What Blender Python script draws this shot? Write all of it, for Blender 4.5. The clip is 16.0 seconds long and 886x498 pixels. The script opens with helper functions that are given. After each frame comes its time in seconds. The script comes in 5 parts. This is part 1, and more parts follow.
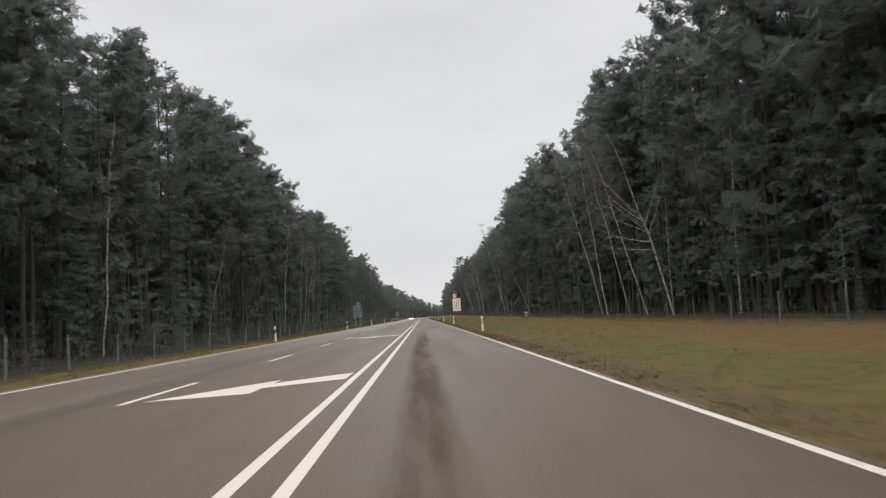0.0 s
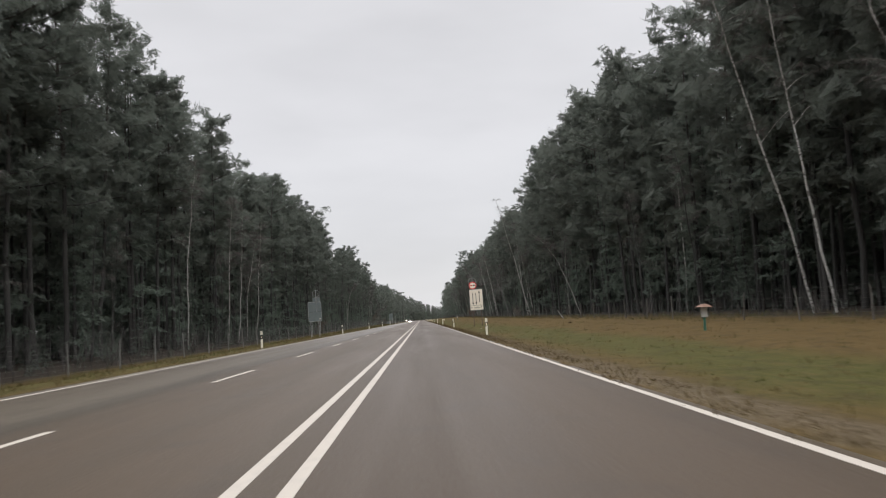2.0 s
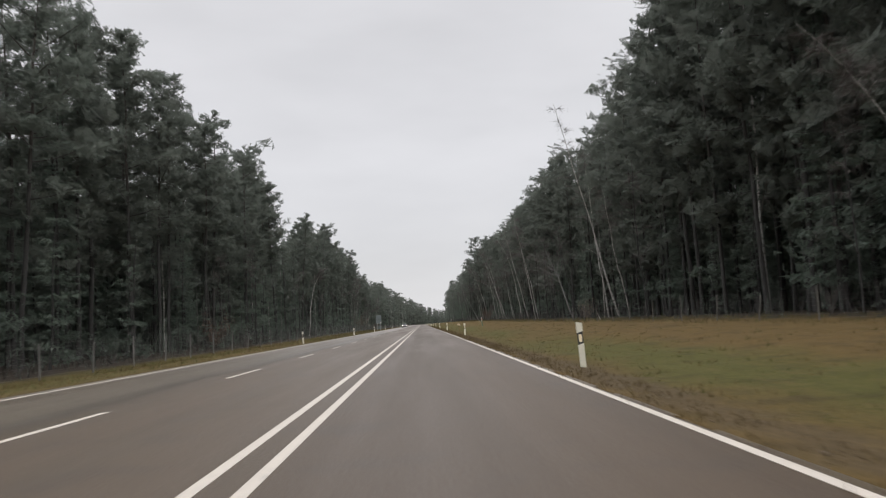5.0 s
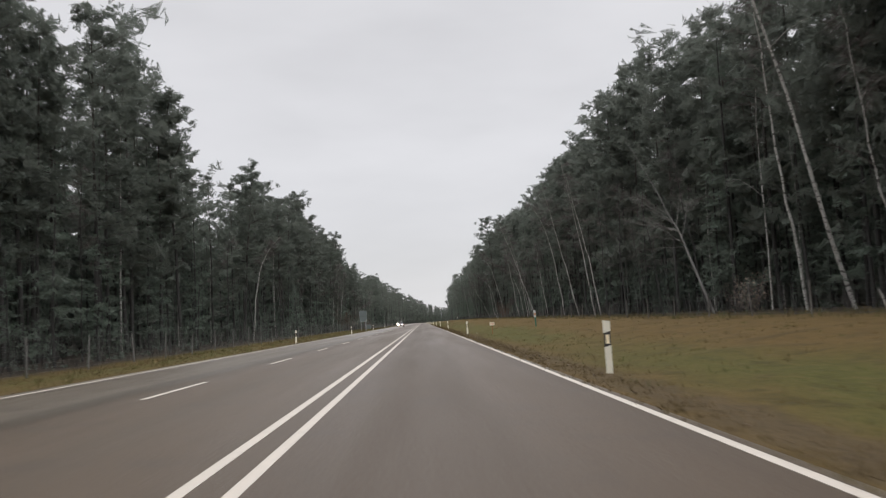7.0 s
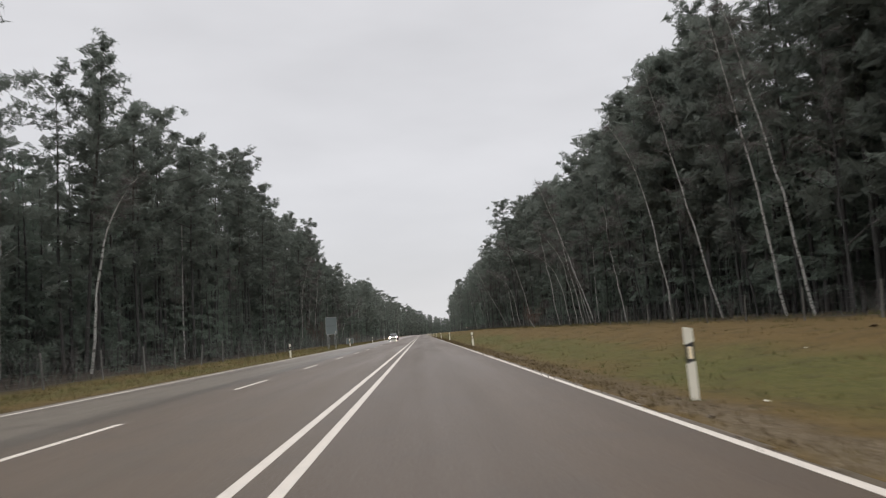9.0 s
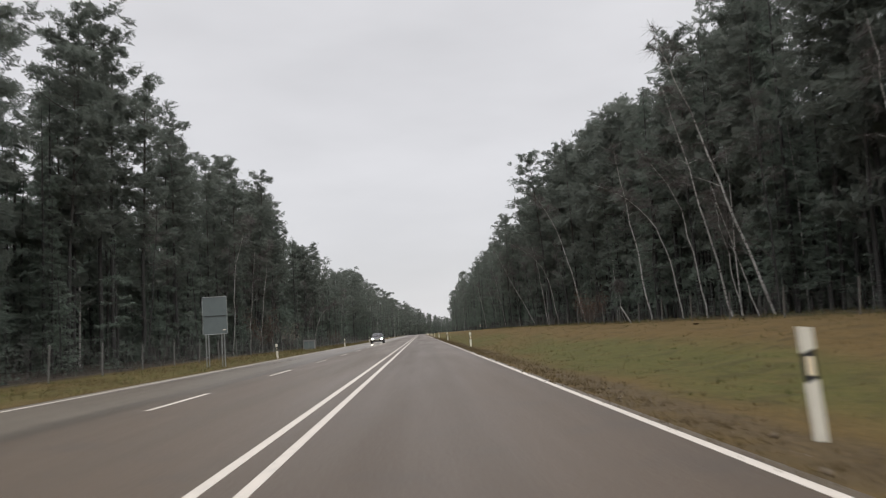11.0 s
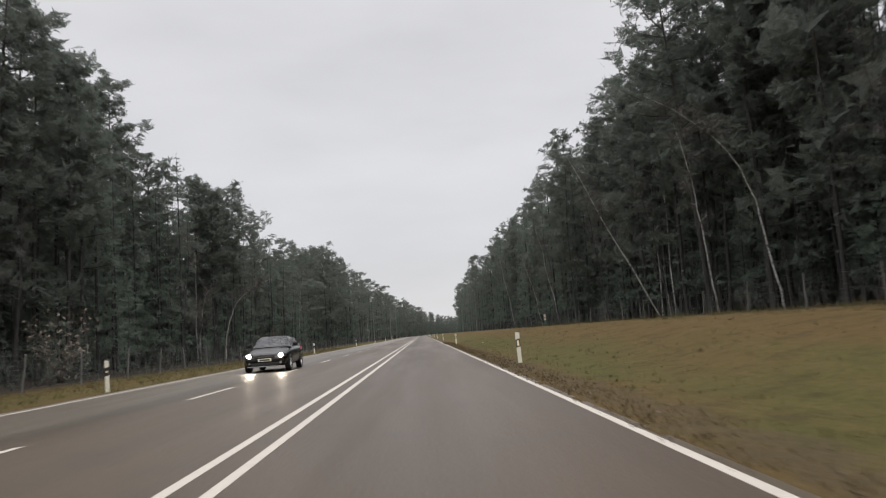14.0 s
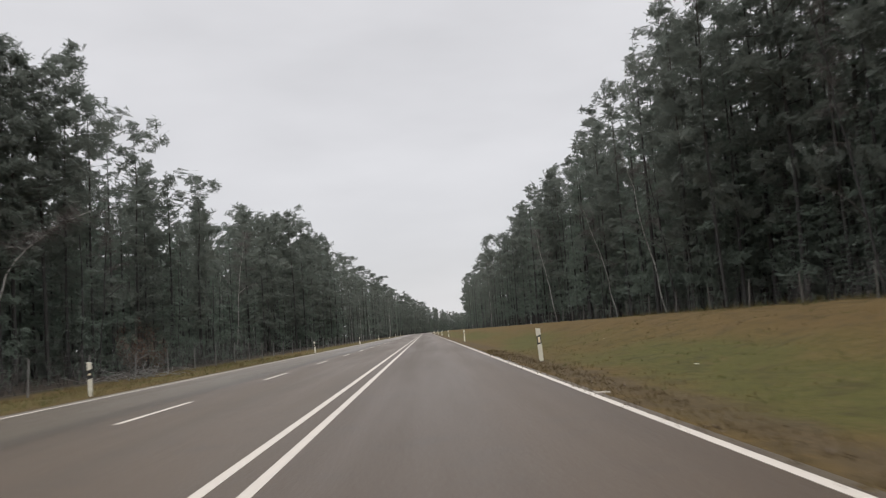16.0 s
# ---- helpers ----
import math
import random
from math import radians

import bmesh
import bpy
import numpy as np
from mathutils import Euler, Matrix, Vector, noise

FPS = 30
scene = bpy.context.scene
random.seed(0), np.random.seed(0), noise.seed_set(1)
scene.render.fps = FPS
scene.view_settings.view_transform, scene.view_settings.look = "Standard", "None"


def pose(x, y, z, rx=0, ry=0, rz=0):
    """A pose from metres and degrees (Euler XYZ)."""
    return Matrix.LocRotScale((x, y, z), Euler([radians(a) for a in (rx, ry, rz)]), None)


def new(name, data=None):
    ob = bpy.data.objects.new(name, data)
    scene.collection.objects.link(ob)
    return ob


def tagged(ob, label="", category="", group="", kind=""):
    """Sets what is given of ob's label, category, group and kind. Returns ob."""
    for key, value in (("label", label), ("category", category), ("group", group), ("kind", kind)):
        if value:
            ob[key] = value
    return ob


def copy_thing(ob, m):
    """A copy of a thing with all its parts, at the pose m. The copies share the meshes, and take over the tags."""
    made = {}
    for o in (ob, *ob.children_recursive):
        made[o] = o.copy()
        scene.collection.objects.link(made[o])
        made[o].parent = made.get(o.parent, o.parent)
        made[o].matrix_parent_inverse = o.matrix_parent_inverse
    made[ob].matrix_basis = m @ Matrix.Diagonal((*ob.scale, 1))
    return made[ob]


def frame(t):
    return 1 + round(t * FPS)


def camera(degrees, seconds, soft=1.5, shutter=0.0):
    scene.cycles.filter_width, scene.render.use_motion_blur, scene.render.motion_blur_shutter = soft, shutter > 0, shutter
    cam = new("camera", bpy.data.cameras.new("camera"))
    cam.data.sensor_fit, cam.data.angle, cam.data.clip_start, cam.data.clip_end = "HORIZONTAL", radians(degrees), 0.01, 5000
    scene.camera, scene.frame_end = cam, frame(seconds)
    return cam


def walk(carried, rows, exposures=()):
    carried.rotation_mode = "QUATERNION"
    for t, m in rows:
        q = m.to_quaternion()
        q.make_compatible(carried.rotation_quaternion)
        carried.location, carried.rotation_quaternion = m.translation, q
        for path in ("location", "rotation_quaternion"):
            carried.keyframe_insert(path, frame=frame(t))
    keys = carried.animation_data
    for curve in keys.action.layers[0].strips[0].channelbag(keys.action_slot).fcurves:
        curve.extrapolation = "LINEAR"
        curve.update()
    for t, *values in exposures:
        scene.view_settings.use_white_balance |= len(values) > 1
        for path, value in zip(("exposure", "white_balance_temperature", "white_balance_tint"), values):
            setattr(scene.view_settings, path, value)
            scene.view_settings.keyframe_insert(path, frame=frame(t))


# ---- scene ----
cam = camera(56.3, 16.0, soft=1.15, shutter=0.2)
EYE = 1.10
PATH = [
    (0.0, 1.147, 0.000, 4.592, -2.62, -1.62),
    (0.5, 1.110, 13.629, 4.613, -2.77, -1.67),
    (1.0, 1.065, 27.247, 4.633, -3.06, -1.72),
    (1.5, 1.060, 40.854, 4.754, -3.14, -1.77),
    (2.0, 1.140, 54.449, 4.765, -3.13, -1.76),
    (2.5, 1.205, 68.033, 4.875, -3.05, -1.75),
    (3.0, 1.300, 81.606, 5.036, -2.97, -1.75),
    (3.5, 1.411, 95.169, 5.097, -2.82, -1.74),
    (4.0, 1.465, 108.720, 5.093, -2.86, -1.73),
    (6.5, 1.505, 176.322, 4.963, -2.91, -1.66),
    (7.0, 1.535, 189.812, 4.937, -2.89, -1.65),
    (7.5, 1.478, 203.292, 4.932, -2.98, -1.69),
    (8.0, 1.421, 216.763, 5.076, -3.20, -1.73),
    (8.5, 1.363, 230.224, 5.320, -3.50, -1.77),
    (9.0, 1.306, 243.675, 5.715, -3.51, -1.81),
    (11.5, 1.660, 310.796, 5.698, -3.06, -1.83),
    (12.0, 1.790, 324.194, 5.746, -2.79, -1.74),
    (12.5, 1.906, 337.583, 5.743, -2.59, -1.65),
    (13.0, 1.896, 350.963, 5.750, -3.23, -1.70),
    (13.5, 1.887, 364.336, 5.758, -3.58, -1.75),
    (14.0, 1.877, 377.700, 5.766, -3.80, -1.80),
    (14.5, 1.807, 391.056, 5.705, -3.91, -1.76),
    (15.0, 1.736, 404.405, 5.693, -4.09, -1.71),
    (15.5, 1.666, 417.745, 5.632, -4.20, -1.67),
    (16.0, 1.595, 431.078, 5.571, -4.24, -1.62),
]
walk(cam, [(t, pose(x, y, EYE, 90 + pitch, 0, yaw) @ pose(0, 0, 0, 0, 0, roll)) for t, x, y, pitch, roll, yaw in PATH],
     exposures=((0.0, 0.07), (2.5, 0.08), (4.0, 0.04), (7.0, 0.03), (9.0, 0.0), (16.0, 0.0)))

# ---- sky, sun ----
world = bpy.data.worlds.new("overcast_sky")
scene.world = world
world.use_nodes = True
wn, wl = world.node_tree.nodes, world.node_tree.links
bg = wn["Background"]
sky = wn.new("ShaderNodeTexSky")
sky.sky_type = "NISHITA"
sky.sun_disc = False
sky.sun_elevation, sky.sun_rotation = radians(30), radians(172)
tc = wn.new("ShaderNodeTexCoord")
sep = wn.new("ShaderNodeSeparateXYZ")
wl.new(tc.outputs["Generated"], sep.inputs[0])
stretch = wn.new("ShaderNodeMapping")
stretch.inputs["Scale"].default_value = (1.0, 1.0, 3.2)
wl.new(tc.outputs["Generated"], stretch.inputs[0])
cloud = wn.new("ShaderNodeTexNoise")
cloud.inputs["Scale"].default_value = 2.6
cloud.inputs["Detail"].default_value = 4.0
cloud.inputs["Roughness"].default_value = 0.5
wl.new(stretch.outputs[0], cloud.inputs["Vector"])
tone = wn.new("ShaderNodeMapRange")
tone.inputs["From Min"].default_value, tone.inputs["From Max"].default_value = 0.3, 0.7
tone.inputs["To Min"].default_value, tone.inputs["To Max"].default_value = 0.90, 1.06
wl.new(cloud.outputs["Fac"], tone.inputs["Value"])
# an overcast dome is brighter towards the zenith
dome = wn.new("ShaderNodeMapRange")
dome.interpolation_type = "SMOOTHSTEP"
dome.inputs["From Min"].default_value, dome.inputs["From Max"].default_value = 0.34, 0.90
dome.inputs["To Min"].default_value, dome.inputs["To Max"].default_value = 1.0, 3.9
wl.new(sep.outputs["Z"], dome.inputs["Value"])
mul = wn.new("ShaderNodeMath")
mul.operation = "MULTIPLY"
wl.new(tone.outputs[0], mul.inputs[0])
wl.new(dome.outputs[0], mul.inputs[1])
grey = wn.new("ShaderNodeMix")
grey.data_type = "RGBA"
grey.blend_type = "MULTIPLY"
grey.inputs[0].default_value = 1.0
grey.inputs[6].default_value = (7.40, 7.34, 7.57, 1)
wl.new(mul.outputs[0], grey.inputs[7])
mix = wn.new("ShaderNodeMix")
mix.data_type = "RGBA"
mix.inputs[0].default_value = 0.94
wl.new(sky.outputs[0], mix.inputs[6])
wl.new(grey.outputs[2], mix.inputs[7])
wl.new(mix.outputs[2], bg.inputs["Color"])
bg.inputs["Strength"].default_value = 0.1
sun_data = bpy.data.lights.new("sun", "SUN")
sun_data.energy, sun_data.angle, sun_data.color = 0.8, radians(60), (1.0, 0.97, 0.93)
sun = new("sun", sun_data)
sun.rotation_euler = Euler((radians(60), 0, radians(8)))

# ---- materials ----


class Mat:
    """A small builder for node materials."""

    def __init__(self, name, rough=0.8, spec=0.5, metal=0.0):
        self.m = bpy.data.materials.new(name)
        self.m.use_nodes = True
        self.n, self.l = self.m.node_tree.nodes, self.m.node_tree.links
        self.b = self.n["Principled BSDF"]
        self.b.inputs["Roughness"].default_value = rough
        self.b.inputs["Specular IOR Level"].default_value = spec
        self.b.inputs["Metallic"].default_value = metal
        self.pos = self.n.new("ShaderNodeNewGeometry").outputs["Position"]

    def put(self, a, b):
        self.l.new(a, b)

    def colour(self, c):
        if isinstance(c, tuple):
            self.b.inputs["Base Color"].default_value = (*c, 1)
        else:
            self.put(c, self.b.inputs["Base Color"])
        return self

    def local(self):
        return self.n.new("ShaderNodeTexCoord").outputs["Object"]

    def scaled(self, vector, s):
        k = self.n.new("ShaderNodeMapping")
        k.inputs["Scale"].default_value = s
        self.put(vector, k.inputs[0])
        return k.outputs[0]

    def noise(self, scale, detail=3.0, vector=None, rough=0.55):
        k = self.n.new("ShaderNodeTexNoise")
        k.inputs["Scale"].default_value, k.inputs["Detail"].default_value = scale, detail
        k.inputs["Roughness"].default_value = rough
        self.put(vector or self.pos, k.inputs["Vector"])
        return k.outputs["Fac"]

    def ramp(self, value, lo, hi, a=0.0, b=1.0, smooth=False):
        k = self.n.new("ShaderNodeMapRange")
        if smooth:
            k.interpolation_type = "SMOOTHSTEP"
        for i, v in zip(("From Min", "From Max", "To Min", "To Max"), (lo, hi, a, b)):
            k.inputs[i].default_value = v
        self.put(value, k.inputs["Value"])
        return k.outputs[0]

    def math(self, op, a, b):
        k = self.n.new("ShaderNodeMath")
        k.operation = op
        for i, v in enumerate((a, b)):
            if isinstance(v, (int, float)):
                k.inputs[i].default_value = v
            else:
                self.put(v, k.inputs[i])
        return k.outputs[0]

    def mix(self, fac, a, b):
        k = self.n.new("ShaderNodeMix")
        k.data_type = "RGBA"
        for i, v in ((0, fac), (6, a), (7, b)):
            if isinstance(v, (int, float)):
                k.inputs[i].default_value = v
            elif isinstance(v, tuple):
                k.inputs[i].default_value = (*v, 1)
            else:
                self.put(v, k.inputs[i])
        return k.outputs[2]

    def axis(self, i):
        k = self.n.new("ShaderNodeSeparateXYZ")
        self.put(self.pos, k.inputs[0])
        return k.outputs[i]

    def random(self):
        return self.n.new("ShaderNodeObjectInfo").outputs["Random"]

    def island(self):
        return self.n.new("ShaderNodeNewGeometry").outputs["Random Per Island"]

    def bump(self, height, strength=0.4, distance=0.02):
        k = self.n.new("ShaderNodeBump")
        k.inputs["Strength"].default_value, k.inputs["Distance"].default_value = strength, distance
        self.put(height, k.inputs["Height"])
        self.put(k.outputs[0], self.b.inputs["Normal"])
        return self

    def rough(self, value):
        self.put(value, self.b.inputs["Roughness"])
        return self


def band(m, x, centre, half, soft):
    """1 inside a strip along the road round x = centre, 0 outside."""
    d = m.math("ABSOLUTE", m.math("SUBTRACT", x, centre), 0.0)
    return m.ramp(d, half, half + soft, 1.0, 0.0, True)


def make_asphalt():
    m = Mat("damp_asphalt", 0.5, 0.22)
    x = m.axis(0)
    along = m.scaled(m.pos, (1.0, 0.05, 1.0))
    grain = m.noise(95.0, 2.0)
    stone = m.noise(28.0, 3.0)
    patch = m.noise(0.55, 4.0, along)
    blot = m.noise(0.9, 5.0)
    wander = m.math("ADD", x, m.ramp(m.noise(0.06, 2.0), 0.0, 1.0, -0.35, 0.35))
    base = m.mix(m.ramp(grain, 0.3, 0.7), (0.0515, 0.0371, 0.0238), (0.0819, 0.0587, 0.0381))
    base = m.mix(m.ramp(stone, 0.45, 0.75, 0.0, 0.45), base, (0.1029, 0.0793, 0.0548))
    base = m.mix(m.ramp(patch, 0.35, 0.68, 0.0, 0.55, True), base, (0.0609, 0.0464, 0.0310))
    # the outer lane of the far side was laid separately and has stayed paler
    base = m.mix(m.math("MULTIPLY", m.ramp(wander, -4.4, -3.7, 0.9, 0.0, True), 0.8), base, (0.1180, 0.1010, 0.0780))
    base = m.mix(m.math("MULTIPLY", band(m, wander, -4.15, 0.14, 0.35), 0.45), base, (0.0336, 0.0288, 0.0212))
    base = m.mix(m.ramp(wander, -0.3, 0.5, 0.0, 0.6, True), base, (0.0567, 0.0391, 0.0248))
    # warm, rubbed wheel tracks and a dark, oily one in the near lane
    for c, w in ((2.95, 0.35), (-1.0, 0.3), (-2.6, 0.3)):
        base = m.mix(m.math("MULTIPLY", band(m, wander, c, w, 0.4), 0.35), base, (0.0798, 0.0556, 0.0353))
    track = m.math("ADD", x, m.ramp(m.noise(0.03, 2.0), 0.0, 1.0, -0.22, 0.22))
    oil = m.math("MULTIPLY", band(m, track, 1.1, 0.12, 0.30), m.math("MULTIPLY", m.ramp(m.noise(1.7, 5.0, m.scaled(m.pos, (1.0, 0.07, 1.0)), 0.6), 0.34, 0.62, 0.35, 1.0, True), m.ramp(m.axis(1), 25.0, 75.0, 1.0, 0.12, True)))
    base = m.mix(m.math("MULTIPLY", oil, 0.5), base, (0.0263, 0.0195, 0.0133))
    base = m.mix(m.ramp(blot, 0.52, 0.72, 0.0, 0.5, True), base, (0.0451, 0.0349, 0.0256))
    # soil and dead grass trodden over the edge, beyond the line
    rim = m.math("ADD", x, m.ramp(m.noise(2.4, 5.0, m.scaled(m.pos, (1.0, 0.45, 1.0)), 0.65), 0.25, 0.75, -0.16, 0.16))
    base = m.mix(m.ramp(rim, 3.98, 4.10, 0.0, 0.92, True), base, m.mix(m.ramp(stone, 0.35, 0.7), (0.046, 0.035, 0.021), (0.104, 0.080, 0.049)))
    m.colour(base)
    dull = m.math("ADD", m.ramp(patch, 0.3, 0.7, 0.40, 0.54), m.ramp(stone, 0.3, 0.7, -0.05, 0.08))
    dull = m.math("ADD", dull, m.ramp(wander, -4.2, -3.2, -0.12, 0.0, True))
    m.rough(m.math("ADD", dull, m.math("MULTIPLY", oil, 0.25)))
    m.put(m.ramp(oil, 0.0, 1.0, 0.22, 0.08), m.b.inputs["Specular IOR Level"])
    return m.bump(m.math("ADD", grain, m.math("MULTIPLY", stone, 0.6)), 0.35, 0.004).m


def make_paint(name, c):
    m = Mat(name, 0.6, 0.4)
    wear = m.math("MULTIPLY", m.ramp(m.noise(7.0, 6.0, rough=0.7), 0.52, 0.66, 0.0, 0.45), m.ramp(m.noise(0.35, 3.0), 0.35, 0.6))
    m.colour(m.mix(wear, m.mix(m.noise(2.2, 4.0), tuple(0.86 * v for v in c), c), (0.22, 0.21, 0.2)))
    return m.bump(m.noise(80.0, 2.0), 0.25, 0.003).m


def make_ground():
    m = Mat("verge_ground", 0.95, 0.15)
    x = m.axis(0)
    fine, mid = m.noise(11.0, 5.0, rough=0.7), m.noise(1.1, 5.0)
    sweep = m.noise(0.16, 4.0, m.scaled(m.pos, (1.0, 0.22, 1.0)))
    lane = m.math("ADD", x, m.ramp(m.noise(0.12, 3.0), 0.0, 1.0, -2.2, 2.2))
    dry = m.mix(m.ramp(fine, 0.3, 0.72), (0.057, 0.038, 0.013), (0.126, 0.083, 0.028))
    green = m.mix(m.ramp(fine, 0.3, 0.72), (0.036, 0.038, 0.009), (0.088, 0.090, 0.023))
    lush = m.math("MULTIPLY", m.ramp(sweep, 0.34, 0.56, 0.2, 0.85, True), band(m, lane, 7.4, 0.9, 1.9))
    lush = m.math("MAXIMUM", lush, m.math("MULTIPLY", m.ramp(sweep, 0.36, 0.60, 0.08, 0.62, True), m.ramp(x, -7.6, -9.0)))
    base = m.mix(lush, dry, green)
    base = m.mix(m.ramp(mid, 0.50, 0.68, 0.0, 0.42, True), base, (0.033, 0.023, 0.011))
    combed = m.noise(1.5, 6.0, m.scaled(m.pos, (1.6, 0.4, 1.0)), 0.7)
    base = m.mix(m.ramp(combed, 0.50, 0.70, 0.0, 0.42, True), base, (0.110, 0.077, 0.033))
    base = m.mix(m.ramp(combed, 0.48, 0.34, 0.0, 0.32, True), base, (0.035, 0.026, 0.011))
    # bare, trodden soil beside the carriageway, with washed-out sand
    edge = m.math("ADD", x, m.ramp(m.noise(0.9, 5.0), 0.0, 1.0, -0.8, 0.8))
    soil = m.mix(m.ramp(fine, 0.3, 0.7), (0.036, 0.026, 0.014), (0.104, 0.076, 0.043))
    near = m.math("MAXIMUM", m.math("MULTIPLY", band(m, edge, 4.75, 0.2, 0.6), m.ramp(m.noise(0.05, 2.0), 0.35, 0.6, 0.5, 1.0)), band(m, edge, -7.5, 0.15, 0.5))
    base = m.mix(m.math("MULTIPLY", near, 0.85), base, soil)
    # two stretches where sand and grit have been washed out wider
    y = m.axis(1)
    washed = m.math("MULTIPLY", m.math("MAXIMUM", band(m, y, 70.0, 8.0, 14.0), band(m, y, 244.0, 6.0, 12.0)), band(m, edge, 4.6, 0.2, 0.5))
    base = m.mix(m.math("MULTIPLY", washed, m.ramp(fine, 0.38, 0.62, 0.0, 0.6)), base, (0.170, 0.138, 0.094))
    # needle litter under the trees, its colour darkened for the shade there
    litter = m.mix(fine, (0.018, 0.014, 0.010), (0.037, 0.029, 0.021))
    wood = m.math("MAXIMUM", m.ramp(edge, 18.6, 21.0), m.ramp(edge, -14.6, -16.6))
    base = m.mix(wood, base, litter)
    m.colour(base)
    return m.bump(m.math("ADD", fine, m.math("MULTIPLY", mid, 2.0)), 0.8, 0.06).m


def make_needles(name, dark, light, old, gaps=True):
    m = Mat(name, 0.8, 0.06)
    c = m.mix(m.island(), dark, light)
    c = m.mix(m.ramp(m.noise(0.45, 3.0), 0.45, 0.7, 0.0, 0.6), c, old)
    c = m.mix(m.math("MULTIPLY", m.random(), 0.35), c, tuple(0.7 * v for v in old))
    m.colour(c)
    # needles stand out every way from a spray: they scatter its shading, and leave gaps between them
    grain = m.n.new("ShaderNodeTexNoise")
    grain.inputs["Scale"].default_value, grain.inputs["Detail"].default_value, grain.inputs["Roughness"].default_value = 8.0, 3.0, 0.7
    m.put(m.pos, grain.inputs["Vector"])
    scatter = m.n.new("ShaderNodeVectorMath")
    scatter.operation = "MULTIPLY_ADD"
    m.put(grain.outputs["Color"], scatter.inputs[0])
    scatter.inputs[1].default_value, scatter.inputs[2].default_value = (3.0, 3.0, 3.0), (-1.5, -1.5, -1.40)
    face = m.n.new("ShaderNodeVectorMath")
    face.operation = "MULTIPLY_ADD"
    m.put(m.n.new("ShaderNodeNewGeometry").outputs["Normal"], face.inputs[0])
    face.inputs[1].default_value = (0.5, 0.5, 0.5)
    m.put(scatter.outputs[0], face.inputs[2])
    norm = m.n.new("ShaderNodeVectorMath")
    norm.operation = "NORMALIZE"
    m.put(face.outputs[0], norm.inputs[0])
    m.put(norm.outputs[0], m.b.inputs["Normal"])
    thin = m.n.new("ShaderNodeBsdfTranslucent")
    m.put(c, thin.inputs["Color"])
    both = m.n.new("ShaderNodeAddShader")
    m.put(m.b.outputs[0], both.inputs[0])
    m.put(thin.outputs[0], both.inputs[1])
    if not gaps:
        m.put(both.outputs[0], m.n["Material Output"].inputs["Surface"])
        return m.m
    gap = m.n.new("ShaderNodeMixShader")
    m.put(m.math("GREATER_THAN", m.noise(11.5, 2.0, rough=0.7), 0.465), gap.inputs[0])
    m.put(m.n.new("ShaderNodeBsdfTransparent").outputs[0], gap.inputs[1])
    m.put(both.outputs[0], gap.inputs[2])
    m.put(gap.outputs[0], m.n["Material Output"].inputs["Surface"])
    return m.m


def make_bark(name, low, high, at, marks=None):
    """Bark that turns from one colour to another up the stem."""
    m = Mat(name, 0.9, 0.2)
    p = m.local()
    z = m.n.new("ShaderNodeSeparateXYZ")
    m.put(p, z.inputs[0])
    ridge = m.noise(6.0, 5.0, m.scaled(p, (3.0, 3.0, 0.5)), 0.7)
    c = m.mix(m.ramp(z.outputs[2], at - 4.0, at + 4.0, 0.0, 1.0, True), low, high)
    c = m.mix(m.ramp(ridge, 0.35, 0.7, 0.55, 0.0), c, tuple(0.35 * v for v in low))
    if marks:
        rings = m.noise(1.0, 4.0, m.scaled(p, (2.2, 2.2, 5.5)), 0.75)
        c = m.mix(m.ramp(rings, 0.52, 0.60, 0.0, 0.9), c, marks)
    m.colour(c)
    return m.bump(ridge, 0.7, 0.03).m


def make_plain(name, c, rough=0.6, metal=0.0, dirt=0.25, scale=5.0, spec=0.5):
    m = Mat(name, rough, spec, metal)
    m.colour(m.mix(m.ramp(m.noise(scale, 5.0, m.local(), 0.65), 0.45, 0.75, 0.0, dirt), c, tuple(0.45 * v for v in c)))
    return m.bump(m.noise(scale * 8, 3.0, m.local()), 0.12, 0.004).m


ASPHALT = make_asphalt()
LINE = make_paint("road_paint", (0.48, 0.435, 0.375))
GROUND = make_ground()
PINE_TONES = (0.062, 0.072, 0.061), (0.073, 0.083, 0.071), (0.078, 0.081, 0.070)
SPRUCE_TONES = (0.060, 0.076, 0.062), (0.071, 0.088, 0.072), (0.073, 0.082, 0.068)
PINE, PINE_SHOOTS = make_needles("pine_needles", *PINE_TONES), make_needles("pine_shoots", *PINE_TONES, False)
SPRUCE, SPRUCE_SHOOTS = make_needles("spruce_needles", *SPRUCE_TONES), make_needles("spruce_shoots", *SPRUCE_TONES, False)
PINE_BARK = make_bark("pine_bark", (0.060, 0.058, 0.055), (0.086, 0.076, 0.066), 13.0)
SPRUCE_BARK = make_bark("spruce_bark", (0.058, 0.056, 0.054), (0.064, 0.060, 0.057), 10.0)
BIRCH_BARK = make_bark("birch_bark", (0.42, 0.41, 0.385), (0.38, 0.365, 0.335), 12.0, (0.06, 0.055, 0.05))
TWIG = make_plain("bare_twigs", (0.088, 0.078, 0.070), 0.85)
ROOF_RED = make_plain("rusty_cap", (0.19, 0.105, 0.070), 0.7, 0, 0.4)
GRASS_DARK = make_plain("matted_grass", (0.088, 0.064, 0.031), 0.9, 0, 0.5, 2.0, 0.1)
BRUSH = make_plain("brushwood", (0.046, 0.043, 0.040), 0.85)
RUSSET = make_plain("withered_leaves", (0.105, 0.064, 0.042), 0.8)
PALE_LEAF = make_plain("pale_dead_leaves", (0.185, 0.150, 0.118), 0.8)
